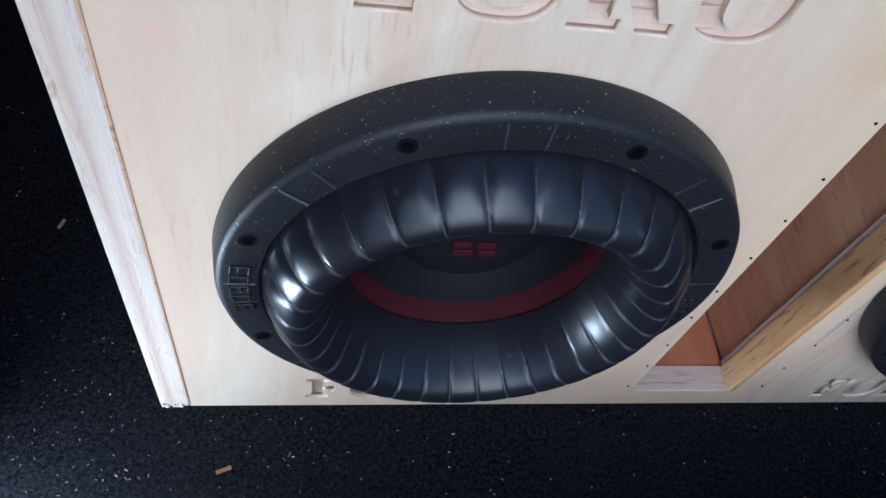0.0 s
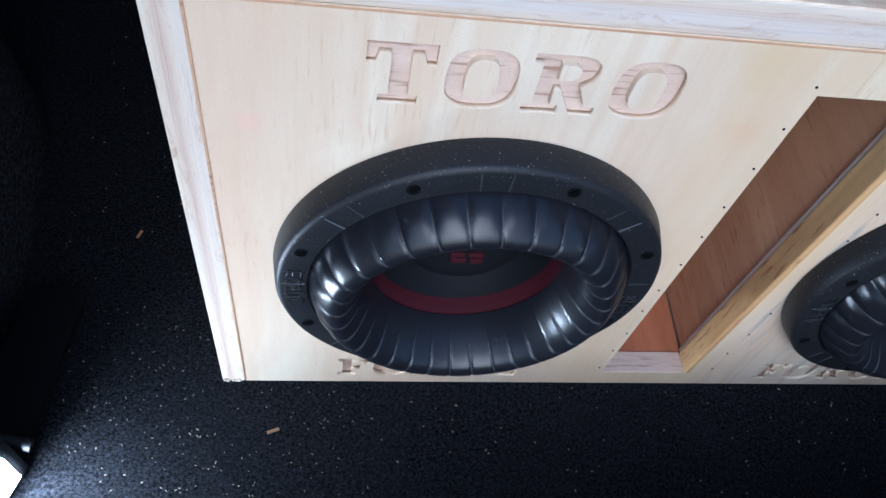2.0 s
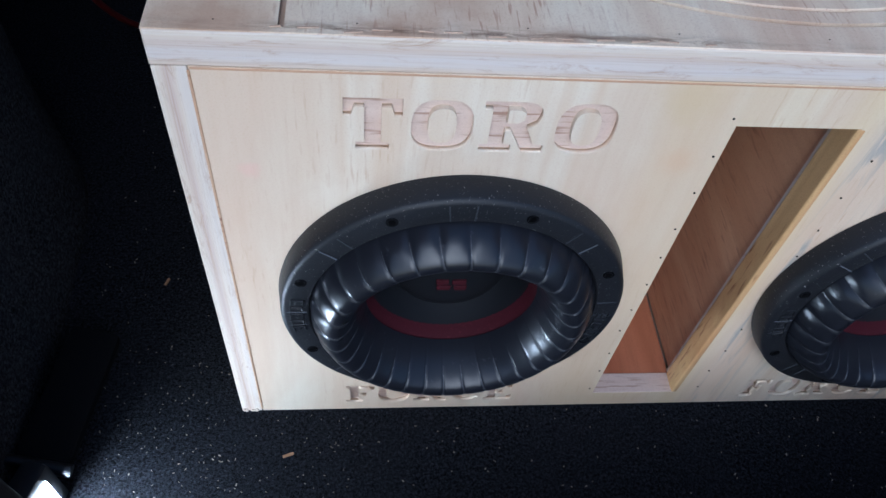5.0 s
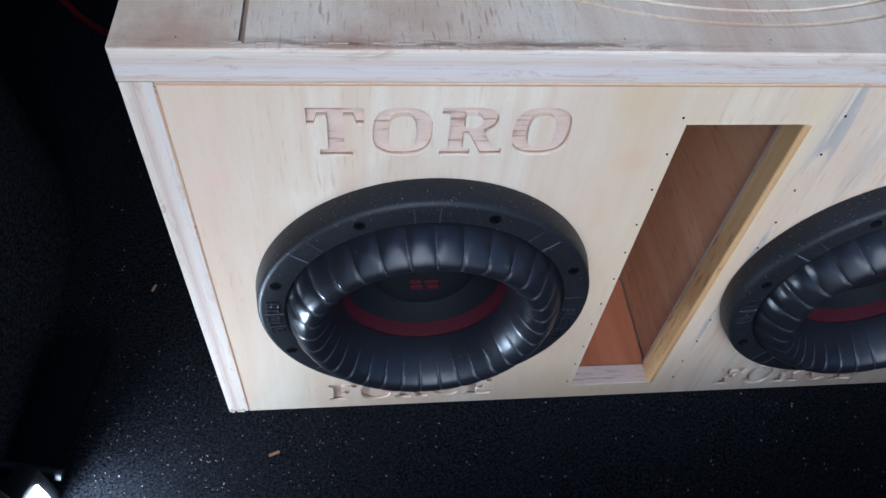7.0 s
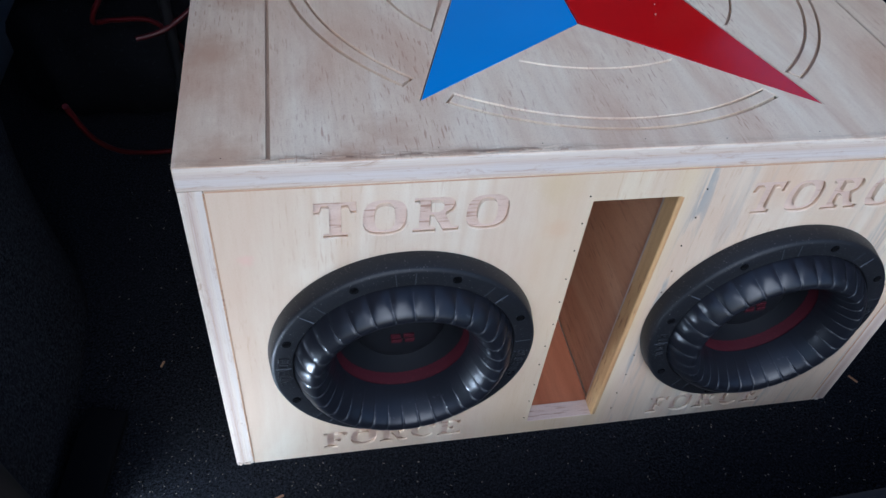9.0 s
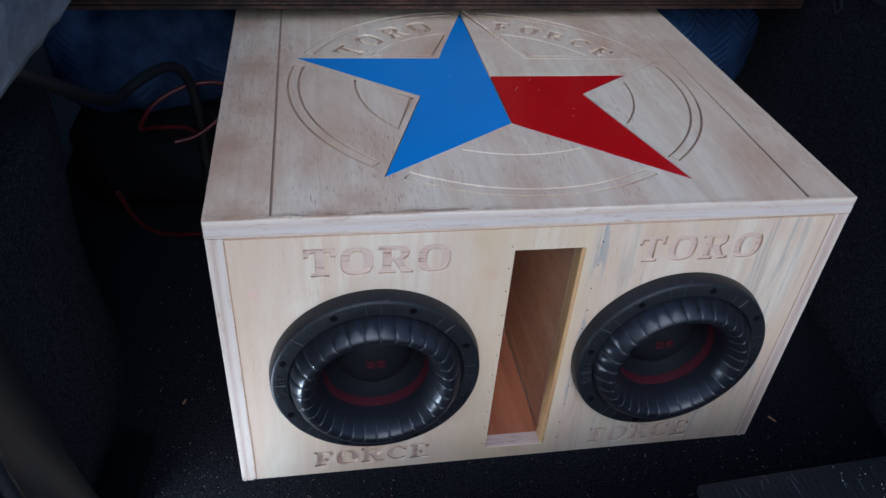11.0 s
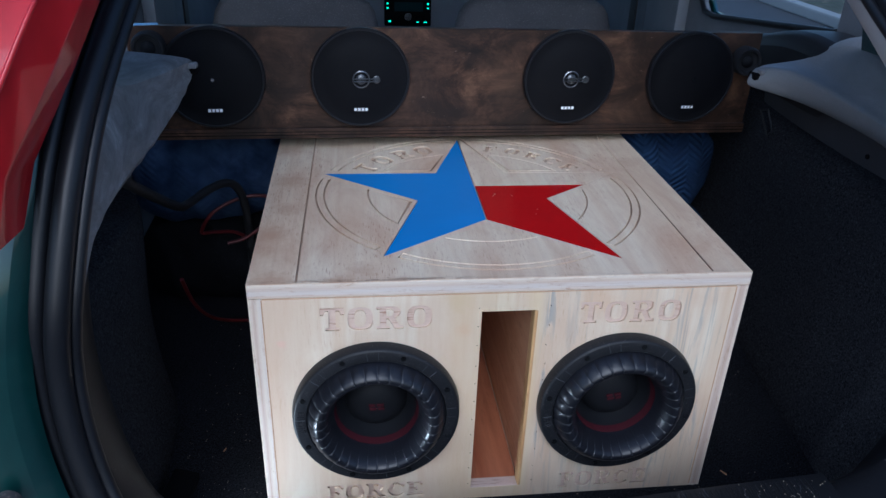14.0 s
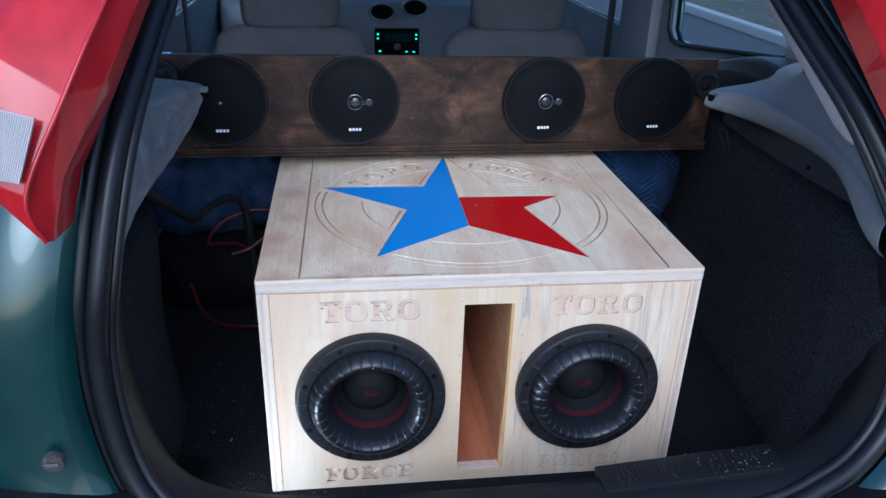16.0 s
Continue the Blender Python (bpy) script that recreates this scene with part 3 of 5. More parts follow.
# grey parcel shelf supports
LU = [(-0.106, 0.375, 0.558), (-0.124, 0.30, 0.562), (-0.140, 0.17, 0.579), (-0.142, 0.04, 0.612), (-0.136, -0.05, 0.620), (-0.132, -0.12, 0.560), (-0.130, -0.172, 0.492), (-0.136, -0.176, 0.41)]
LL = [(-0.108, 0.368, 0.540), (-0.116, 0.32, 0.513), (-0.120, 0.20, 0.503), (-0.120, 0.09, 0.504), (-0.122, 0.0, 0.505), (-0.128, -0.09, 0.486), (-0.129, -0.150, 0.446), (-0.136, -0.160, 0.385)]
RE = [(0.811, 0.400, 0.544), (0.847, 0.360, 0.553), (0.872, 0.280, 0.541), (0.878, 0.180, 0.533), (0.871, 0.070, 0.526), (0.840, -0.040, 0.518), (0.818, -0.095, 0.509), (0.804, -0.135, 0.500)]
RB = [(0.799, 0.396, 0.515), (0.860, 0.350, 0.506), (0.889, 0.270, 0.498), (0.898, 0.170, 0.494), (0.878, 0.080, 0.497), (0.847, 0.000, 0.486), (0.815, -0.080, 0.466), (0.812, -0.135, 0.452)]
RR = [(0.826, 0.412, 0.545), (0.895, 0.410, 0.553), (0.912, 0.400, 0.568), (0.921, 0.375, 0.597), (0.933, 0.330, 0.610), (0.922, 0.250, 0.600), (0.908, 0.150, 0.578), (0.872, 0.000, 0.555)]


def shelf_support(up, lo, out, bulge, label):
    s = 1 if out > CX else -1
    up, lo = dense(up, False, 5), dense(lo, False, 5)
    lo = [(x + 0.002 * noise.noise((i * 1.7, 4, 1)), y + 0.004 * noise.noise((i * 1.3, 1, 7)), z + 0.006 * noise.noise((i * 0.9, 2, 5))) for i, (x, y, z) in enumerate(lo)]
    rows = [[(out, y, z + 0.02) for x, y, z in up],
            [((x + out) / 2, y, z + 0.016) for x, y, z in up],
            [(x + s * 0.014, y, z + 0.005) for x, y, z in up], up]
    rows.append([((a[0] * 2 + b[0]) / 3 - s * bulge, a[1], (a[2] * 2 + b[2]) / 3) for a, b in zip(up, lo)])
    rows.append([((a[0] + 2 * b[0]) / 3 - s * bulge * 0.6, b[1], (a[2] + 2 * b[2]) / 3) for a, b in zip(up, lo)])
    rows.append(lo)
    rows.append([(x + s * 0.012, y, z - 0.003) for x, y, z in lo])
    ob = part("shelf_support", sheet(rows), m_trim, car, label, True)
    thicken(ob, 0.004, 0.0)
    rounder(ob, 1)
    return ob


sl = shelf_support(LU, LL, -0.36, -0.006, "scratched grey plastic shelf support with a broken edge")
mids = [((a[0] + b[0]) / 2 + 0.004, (a[1] + b[1]) / 2, min(a[2], b[2]) * 0.6 + max(a[2], b[2]) * 0.4 - 0.002) for a, b in zip(RE, RR)]
sr = part("shelf_support", sheet([[(1.0, y, z + 0.01) for x, y, z in RR], [(x + 0.03, y, z + 0.004) for x, y, z in RR], RR, mids, [(x + 0.008, y, z + 0.002) for x, y, z in RE], RE,
                                  [((p[0] + q[0]) / 2 - 0.004, (p[1] + q[1]) / 2, (p[2] + q[2]) / 2) for p, q in zip(RE, RB)], RB, [(x + 0.03, y, z - 0.004) for x, y, z in RB]]), m_trim_clean, car, "grey plastic parcel shelf support", True)
rounder(thicken(sr, 0.004, 0.0), 2)
for x, z, host in ((-0.112, 0.553, sl), (0.822, 0.541, sr)):
    part("clip_pocket", box_bm(x - 0.014, x + 0.012, 0.362 + (0.022 if x > CX else 0), 0.384 + (0.022 if x > CX else 0), z - 0.014, z - 0.002, 0.002), m_hole, host)
    part("clip", box_bm(x - 0.006, x + 0.012, 0.358 + (0.022 if x > CX else 0), 0.372 + (0.022 if x > CX else 0), z - 0.004, z + 0.004, 0.0015), m_trim_clean, host)
part("side_panel", sheet([[(0.905, -0.05, 0.40), (0.93, 0.2, 0.40), (0.95, 0.56, 0.38)], [(0.895, -0.05, 0.47), (0.90, 0.2, 0.50), (0.925, 0.56, 0.52)], [(0.93, -0.05, 0.53), (0.95, 0.2, 0.56), (0.95, 0.56, 0.545)]]), m_inner, car, "dark grey moulded side panel", True)
rows = []
for k in range(9):
    u = k / 8
    y = 0.30 + 0.36 * u
    top = 0.583 + 0.028 * math.sin(math.pi * min(1, u * 1.1)) - 0.03 * u
    rows.append([(0.90, y, 0.48), (0.905, y, top - 0.02), (0.93, y, top), (1.0, y, top - 0.004)])
rounder(part("belt_cover", sheet(rows), m_dark, car, "black plastic belt cover", True), 1)
put("belt_bracket", tube([(0.882, 0.466, 0.450), (0.898, 0.470, 0.450), (0.905, 0.452, 0.414), (0.893, 0.446, 0.408)], 0.0022, False, True), m_dark, car, "dull metal loop bracket", True)
part("panel_bolt", rod_bm(0.007, 0.004, 16, pose(0.893, 0.17, 0.47, 0, 90, 0) @ Matrix.Scale(0.55, 4)), m_hole, car, "", True)

# pillar trims beside the seal
PIL = [(-0.122, -0.125, 0.58), (-0.106, -0.06, 0.655), (-0.078, 0.06, 0.745), (-0.022, 0.29, 0.92), (0.07, 0.42, 1.005)]
PIN = [(-0.134, -0.03, 0.60), (-0.126, 0.06, 0.66), (-0.096, 0.19, 0.76), (-0.03, 0.40, 0.93), (0.07, 0.52, 1.00)]
for a, b in ((PIL, PIN), (mirror(PIL), mirror(PIN))):
    mid = [((p[0] + q[0]) / 2 + (0.008 if p[0] < CX else -0.008), (p[1] + q[1]) / 2, (p[2] + q[2]) / 2 + 0.004) for p, q in zip(a, b)]
    back = [(q[0] + (-0.05 if p[0] < CX else 0.05), q[1] + 0.05, q[2] - 0.01) for p, q in zip(a, b)]
    rounder(thicken(part("pillar_trim", sheet([a, mid, b, back]), m_pillar, car, "pale grey pillar trim", True), 0.004), 1)

# outer body: painted quarter panels, lamps, bumper
SIDE = [(-0.075, -0.262, 0.155), (-0.125, -0.245, 0.20), (-0.158, -0.222, 0.27), (-0.174, -0.202, 0.38), (-0.158, -0.188, 0.48), (-0.134, -0.118, 0.62), (-0.107, 0.04, 0.75), (-0.05, 0.28, 0.94)]


def quarter(pts, s):
    rows = [pts]
    for dx, dy, f in ((0.010, -0.022, 0.0), (0.05, -0.036, 0.1), (0.10, -0.030, 0.3), (0.17, 0.01, 0.6), (0.22, 0.09, 0.9), (0.24, 0.3, 1.0), (0.24, 1.0, 1.0)):
        rows.append([((x + s * dx) * (1 - f) + (CX + s * (0.48 + dx)) * f, y + dy - 0.0, z if f < 0.5 else min(z, 0.50 + 0.12 * (1 - f))) for x, y, z in pts])
    ob = part("quarter_panel", sheet(rows), m_paint, car, "glossy dark green painted rear quarter", True)
    rounder(ob, 2)
    return ob


quarter(SIDE, -1)
quarter(bulge(SIDE), 1)
stop = part("rubber_stop", rod_bm(0.011, 0.008, 24, pose(-0.188, -0.262, 0.305, 90)), m_rust, car, "rusty round bolt head", True)
part("stop_slot", box_bm(-0.195, -0.181, -0.2695, -0.268, 0.303, 0.307, 0.0005), m_scratch, stop)


def tail_light(s):
    f = (lambda p: p) if s < 0 else (lambda p: mirror([p])[0])
    inner = [(-0.150, -0.240, 0.552), (-0.141, -0.215, 0.605), (-0.108, -0.172, 0.675), (-0.071, -0.110, 0.762), (0.0, 0.10, 0.95)]
    face = [(-0.154, -0.250, 0.556), (-0.163, -0.252, 0.603), (-0.128, -0.212, 0.685), (-0.093, -0.152, 0.767), (-0.02, 0.06, 0.955)]
    outer = [(-0.160, -0.249, 0.560), (-0.210, -0.246, 0.622), (-0.186, -0.205, 0.722), (-0.168, -0.142, 0.772), (-0.10, 0.07, 0.965)]
    wrap = [(-0.170, -0.235, 0.568), (-0.240, -0.205, 0.640), (-0.225, -0.165, 0.738), (-0.200, -0.095, 0.792), (-0.14, 0.12, 0.975)]
    far = [(-0.180, -0.150, 0.575), (-0.255, -0.080, 0.650), (-0.245, -0.040, 0.745), (-0.220, 0.02, 0.80), (-0.16, 0.25, 0.98)]
    back = [(-0.148, -0.190, 0.550), (-0.138, -0.165, 0.60), (-0.106, -0.120, 0.67), (-0.07, -0.06, 0.76), (0.0, 0.15, 0.95)]
    ob = part("tail_light", sheet([[f(p) for p in r] for r in (back, inner, face, outer, wrap, far)]), m_lens, car, "red tail light lens", True)
    bv = ob.modifiers.new("edge", "BEVEL")
    bv.width, bv.segments, bv.limit_method, bv.angle_limit = 0.006, 3, "ANGLE", radians(16)
    rib = [f((a[0] + 0.002, a[1] - 0.002, a[2])) for a in face]
    put("lens_rim", tube(rib, 0.0022, True), m_lens, ob, "", True)
    lo = [(-0.163, -0.2545, 0.617), (-0.192, -0.2525, 0.622), (-0.214, -0.2440, 0.628)]
    hi = [(-0.145, -0.2390, 0.672), (-0.176, -0.2375, 0.680), (-0.205, -0.2290, 0.690)]
    rev = part("reverse_lens", sheet([[f(p) for p in lo], [f(p) for p in hi]]), m_clearlens, ob, "clear ribbed reverse light")
    thicken(rev, 0.005)
    for k in range(33):
        u = k / 32 * 1.98
        i, w = int(u), u - int(u)
        a = Vector(lo[i]).lerp(Vector(lo[i + 1]), w) + Vector((0, -0.003, 0))
        b = Vector(hi[i]).lerp(Vector(hi[i + 1]), w) + Vector((0, -0.003, 0))
        put("flute", tube([f(tuple(a)), f(tuple((a + b) / 2)), f(tuple(b))], 0.0008, False), m_clearlens, rev)
    return ob


tail_light(-1)
tail_light(1)

rows = []
for dy, dz in ((0.05, -0.01), (0.0, 0.0), (-0.05, -0.004), (-0.085, -0.02), (-0.10, -0.06), (-0.10, -0.30), (-0.07, -0.40)):
    row = []
    for i in range(25):
        x = CX + (i - 12) / 12 * 0.78
        a = abs(x - CX)
        k = max(0.0, min(1.0, (a - 0.22) / 0.32))
        k = k * k * (3 - 2 * k)
        row.append((x, -0.285 + dy + 0.30 * max(0, a - 0.45) ** 1.6, 0.120 + (0.150 if x < CX else 0.085) * k + dz))
    rows.append(row)
rounder(part("bumper", sheet(rows), m_sill, car, "scuffed dark plastic rear bumper", True), 1)

# cabin
for s in (-1, 1):
    x = CX + s * 0.70
    wall = put("cabin_side", plate([[(0.42, -0.05), (2.7, -0.05), (2.7, 1.02), (0.42, 1.02)], [(0.50, 0.585), (0.99, 0.524), (1.045, 0.526), (1.072, 0.55), (1.115, 0.90), (0.6, 0.92), (0.50, 0.85)],
                                    [(1.46, 0.50), (2.35, 0.50), (2.2, 0.90), (1.46, 0.92)]], -0.008, 0.008, Matrix.Translation((x, 0, 0)) @ Matrix.Rotation(radians(90), 4, "Z") @ Matrix.Rotation(radians(90), 4, "X")), m_door, car, "grey cabin side with window openings")
    for y0, y1, z0, z1 in ((0.48, 1.13, 0.50, 0.94), (1.44, 2.37, 0.48, 0.94)):
        g = part("side_glass", box_bm(x + s * 0.009, x + s * 0.012, y0, y1, z0, z1, 0), m_glass, wall, "clear window glass")
        g.visible_shadow = False
    put("window_gasket", tube([(x - s * 0.009, 0.50, 0.585), (x - s * 0.009, 0.99, 0.524), (x - s * 0.009, 1.045, 0.526), (x - s * 0.009, 1.072, 0.55), (x - s * 0.009, 1.115, 0.90)], 0.007, False), m_seal, wall, "", True)
    part("pillar_cover", box_bm(x - s * 0.040, x - s * 0.0085, 1.14, 1.36, 0.36, 1.0, 0.006, 2), m_dash, wall, "blue-grey pillar cover", True)
    part("belt_strap", box_bm(x - s * 0.055, x - s * 0.05, 1.40, 1.45, 0.0, 1.0, 0.001), m_cable, wall, "black seat belt")
    part("armrest", box_bm(x - s * 0.055, x - s * 0.0085, 0.70, 1.08, 0.36, 0.47, 0.02, 3), m_door, wall, "", True)
for s in (-1, 1):
    x = CX + s * 0.722
    put("body_side", plate([[(0.42, -0.30), (2.75, -0.30), (2.75, 0.50), (2.35, 0.60), (2.0, 1.03), (0.42, 1.03)], [(0.50, 0.585), (0.99, 0.524), (1.045, 0.526), (1.072, 0.55), (1.115, 0.90), (0.6, 0.92), (0.50, 0.85)],
                            [(1.46, 0.50), (2.30, 0.50), (2.02, 0.90), (1.46, 0.92)]], -0.006, 0.006, Matrix.Translation((x, 0, 0)) @ Matrix.Rotation(radians(90), 4, "Z") @ Matrix.Rotation(radians(90), 4, "X")), m_paint, car, "glossy dark green body side")
part("roof_skin", box_bm(CX - 0.73, CX + 0.73, 0.46, 2.1, 1.062, 1.085, 0.012, 3), m_paint, car, "glossy dark green roof", True)
rounder(part("bonnet", sheet([[(CX + (i - 4) / 4 * (0.72 - 0.02 * k), 2.62 + 0.26 * k, 0.43 - 0.03 * k - 0.02 * ((i - 4) / 4) ** 2) for i in range(9)] for k in range(4)]), m_paint, car, "glossy dark green bonnet", True), 1)
part("roof", box_bm(CX - 0.72, CX + 0.72, 0.50, 2.4, 1.02, 1.06, 0.01), m_headliner, car)
part("firewall", box_bm(CX - 0.72, CX + 0.72, 2.45, 2.5, -0.05, 0.42, 0.01), m_dark, car)
ws = part("windscreen", sheet([[(CX - 0.68, 2.62, 0.42), (CX + 0.68, 2.62, 0.42)], [(CX - 0.6, 2.0, 1.03), (CX + 0.6, 2.0, 1.03)]]), m_glass, car)
ws.visible_shadow = False
rows = []
for y, z in ((2.22, 0.05), (2.20, 0.18), (2.185, 0.26), (2.20, 0.38), (2.225, 0.45), (2.30, 0.475), (2.6, 0.43)):
    rows.append([(CX + (i - 8) / 8 * 0.68, y + 0.05 * (abs(i - 8) / 8) ** 2, z + 0.012 * math.cos((i - 8) / 8 * 3)) for i in range(17)])
dash = part("dashboard", sheet(rows), m_dash, car, "blue-grey dashboard", True)
rounder(thicken(dash, 0.01), 1)
part("radio", box_bm(0.257, 0.437, 2.165, 2.23, 0.262, 0.366, 0.004), m_hole, dash, "black double-height car radio")
part("radio_knob", rod_bm(0.014, 0.02, 24, pose(0.347, 2.158, 0.300, 90)), m_chrome, dash, "", True)
for k, (x, z, w, h) in enumerate(((0.244, 0.346, 0.007, 0.006), (0.244, 0.330, 0.007, 0.005), (0.399, 0.346, 0.007, 0.006), (0.399, 0.330, 0.007, 0.005), (0.252, 0.280, 0.009, 0.006), (0.36, 0.278, 0.010, 0.003), (0.39, 0.278, 0.012, 0.003))):
    part("lit_key", box_bm(x + 0.025 - w / 2, x + 0.025 + w / 2, 2.1625, 2.1645, z - h / 2, z + h / 2, 0), m_green, dash, "green lit radio key")
part("radio_screen", box_bm(0.295, 0.405, 2.1625, 2.1645, 0.318, 0.352, 0), material("dim_screen", (0.01, 0.03, 0.035), 0.2)[0], dash)
for x, z in ((0.287, 0.430), (0.420, 0.448), (-0.05, 0.40), (0.72, 0.40)):
    v = part("air_vent", lathe([(0.044, 0.03), (0.046, 0.0), (0.043, -0.006), (0.038, -0.004), (0.036, 0.012), (0.001, 0.014)], 28), m_dash, dash, "round air vent", True)
    v.matrix_basis = pose(x, 2.178, z) @ Matrix.Diagonal((1.25, 1.0, 0.78, 1.0))
    part("vent_hole", rod_bm(0.036, 0.004, 28, pose(x, 2.186, z) @ Matrix.Diagonal((1.25, 1.0, 0.78, 1.0)) @ pose(0, 0, 0, 90)), m_hole, dash)


def front_seat(x):
    seat = thing("front_seat", "grey cloth front seat with a headrest", "seat", "front seats", at=pose(x, 1.40, 0.0))

    def cushion(name, w, d, z0, z1, taper, parent, lab="", dy=0.0):
        rows = []
        n = 20
        for f, k in ((0.0, 0.82), (0.06, 0.96), (0.3, 1.0), (0.65, 1.0), (0.86, 0.965), (0.955, 0.88), (1.0, 0.66)):
            kk = k * (1 - taper * f)
            rows.append([(math.copysign(abs(math.cos(a)) ** 0.5, math.cos(a)) * w / 2 * kk, dy + math.copysign(abs(math.sin(a)) ** 0.7, math.sin(a)) * d / 2 * (k if f > 0.9 else 1), z0 + (z1 - z0) * f)
                         for a in (2 * math.pi * i / n for i in range(n))])
        bm = sheet(rows, True)
        bm.verts.ensure_lookup_table()
        bm.faces.new(bm.verts[:n])
        bm.faces.new(bm.verts[-n:])
        return rounder(part(name, bm, m_seat, parent, lab, True), 1)

    cushion("backrest", 0.50, 0.13, -0.02, 0.504, 0.04, seat)
    hr = cushion("headrest", 0.30, 0.09, 0.488, 0.70, 0.06, seat)
    for dx in (-0.05, 0.05):
        part("headrest_post", rod_bm(0.006, 0.08, 12, pose(dx, 0, 0.52)), m_chrome, seat)
    cushion("seat_base", 0.50, 0.46, -0.005, 0.14, 0.0, seat, "", 0.26)
    return seat


front_seat(-0.022)
front_seat(0.66)

# ---- the plywood box ----
W, H, D, PLY, LID = 0.65, 0.377, 0.57, 0.0165, 0.0200
enclosure = thing("subwoofer_box", "unfinished plywood subwoofer box with carved front and painted star lid", "speaker box")


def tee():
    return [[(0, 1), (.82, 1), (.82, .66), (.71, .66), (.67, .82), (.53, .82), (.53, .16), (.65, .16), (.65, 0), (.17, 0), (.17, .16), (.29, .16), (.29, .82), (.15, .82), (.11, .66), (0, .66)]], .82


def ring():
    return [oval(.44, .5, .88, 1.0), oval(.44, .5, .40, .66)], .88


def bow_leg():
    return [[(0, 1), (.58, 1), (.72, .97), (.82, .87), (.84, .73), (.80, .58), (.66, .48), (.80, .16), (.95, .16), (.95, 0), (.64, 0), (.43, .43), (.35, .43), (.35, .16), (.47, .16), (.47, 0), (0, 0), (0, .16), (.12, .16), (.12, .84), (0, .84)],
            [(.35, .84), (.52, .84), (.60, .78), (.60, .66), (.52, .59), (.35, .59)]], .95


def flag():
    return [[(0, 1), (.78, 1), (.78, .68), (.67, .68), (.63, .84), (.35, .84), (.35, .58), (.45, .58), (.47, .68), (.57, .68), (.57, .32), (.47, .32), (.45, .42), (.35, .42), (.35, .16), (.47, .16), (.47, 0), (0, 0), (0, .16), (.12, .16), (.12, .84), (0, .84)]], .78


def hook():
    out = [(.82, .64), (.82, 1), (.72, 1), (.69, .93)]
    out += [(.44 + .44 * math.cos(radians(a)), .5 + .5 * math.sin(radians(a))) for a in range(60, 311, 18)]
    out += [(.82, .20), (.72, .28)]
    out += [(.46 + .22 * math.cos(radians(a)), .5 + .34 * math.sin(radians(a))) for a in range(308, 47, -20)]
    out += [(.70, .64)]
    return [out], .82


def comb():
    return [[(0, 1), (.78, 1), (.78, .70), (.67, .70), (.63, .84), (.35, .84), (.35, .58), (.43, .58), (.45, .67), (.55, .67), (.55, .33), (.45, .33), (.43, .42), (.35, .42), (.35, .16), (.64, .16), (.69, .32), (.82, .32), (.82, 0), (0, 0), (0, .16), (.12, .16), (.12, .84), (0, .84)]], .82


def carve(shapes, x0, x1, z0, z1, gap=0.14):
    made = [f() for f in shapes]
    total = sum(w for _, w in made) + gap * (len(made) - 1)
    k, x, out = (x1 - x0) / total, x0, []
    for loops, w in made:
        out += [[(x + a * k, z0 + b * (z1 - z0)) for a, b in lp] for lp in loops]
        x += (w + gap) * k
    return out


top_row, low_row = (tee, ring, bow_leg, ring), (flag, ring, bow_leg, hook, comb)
SUBS = ((0.157, 0.1755), (0.4915, 0.1755))
PX0, PX1, PZ0, PZ1 = 0.2935, 0.3655, 0.021, 0.3280
frame_loops = [[(PLY + 0.0006, 0.0005), (W - PLY - 0.0006, 0.0005), (W - PLY - 0.0006, H - LID - 0.0008), (PLY + 0.0006, H - LID - 0.0008)],
               [(PX0, PZ0), (PX1, PZ0), (PX1, PZ1), (PX0, PZ1)]] + [circle(x, z, 0.098) for x, z in SUBS]
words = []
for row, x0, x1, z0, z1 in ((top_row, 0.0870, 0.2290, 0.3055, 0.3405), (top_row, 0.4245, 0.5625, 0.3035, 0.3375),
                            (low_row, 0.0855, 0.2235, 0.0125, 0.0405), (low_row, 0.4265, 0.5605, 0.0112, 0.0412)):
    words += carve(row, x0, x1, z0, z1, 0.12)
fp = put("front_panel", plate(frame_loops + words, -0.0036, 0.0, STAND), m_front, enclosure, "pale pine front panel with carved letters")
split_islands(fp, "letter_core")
put("carved_floor", plate(frame_loops, -PLY, -0.0036, STAND), m_carved, fp, "rough routed wood")

# side panels: face veneer, laminated front edge
for x0, x1 in ((0.0, PLY), (W - PLY, W)):
    sp = part("side_panel", box_bm(x0, x1, 0.002, D, 0.0, H - LID - 0.0006, 0.0006), m_side, enclosure)
    part("ply_edge", box_bm(x0 + 0.0002, x1 - 0.0002, 0.0, 0.002, 0.0002, H - LID - 0.0008, 0.0004), m_edge_x, sp, "layered plywood edge")
part("back_panel", box_bm(PLY, W - PLY, D - PLY, D, 0.0, H - LID, 0), m_side, enclosure)
part("bottom_panel", box_bm(PLY, W - PLY, PLY, D - PLY, 0.0005, 0.0125, 0), m_side, enclosure)
part("joint_filler", box_bm(PLY + 0.001, W - PLY - 0.001, -0.0004, 0.004, H - LID - 0.0022, H - LID - 0.0010, 0.0002), m_seam, enclosure, "orange glued joint strip")

for x in (PLY - 0.0005, W - PLY - 0.0009):
    part("joint_line", box_bm(x, x + 0.0014, -0.0005, 0.001, 0.004, H - LID - 0.003, 0.0002), m_seam, enclosure, "reddish glue seam")

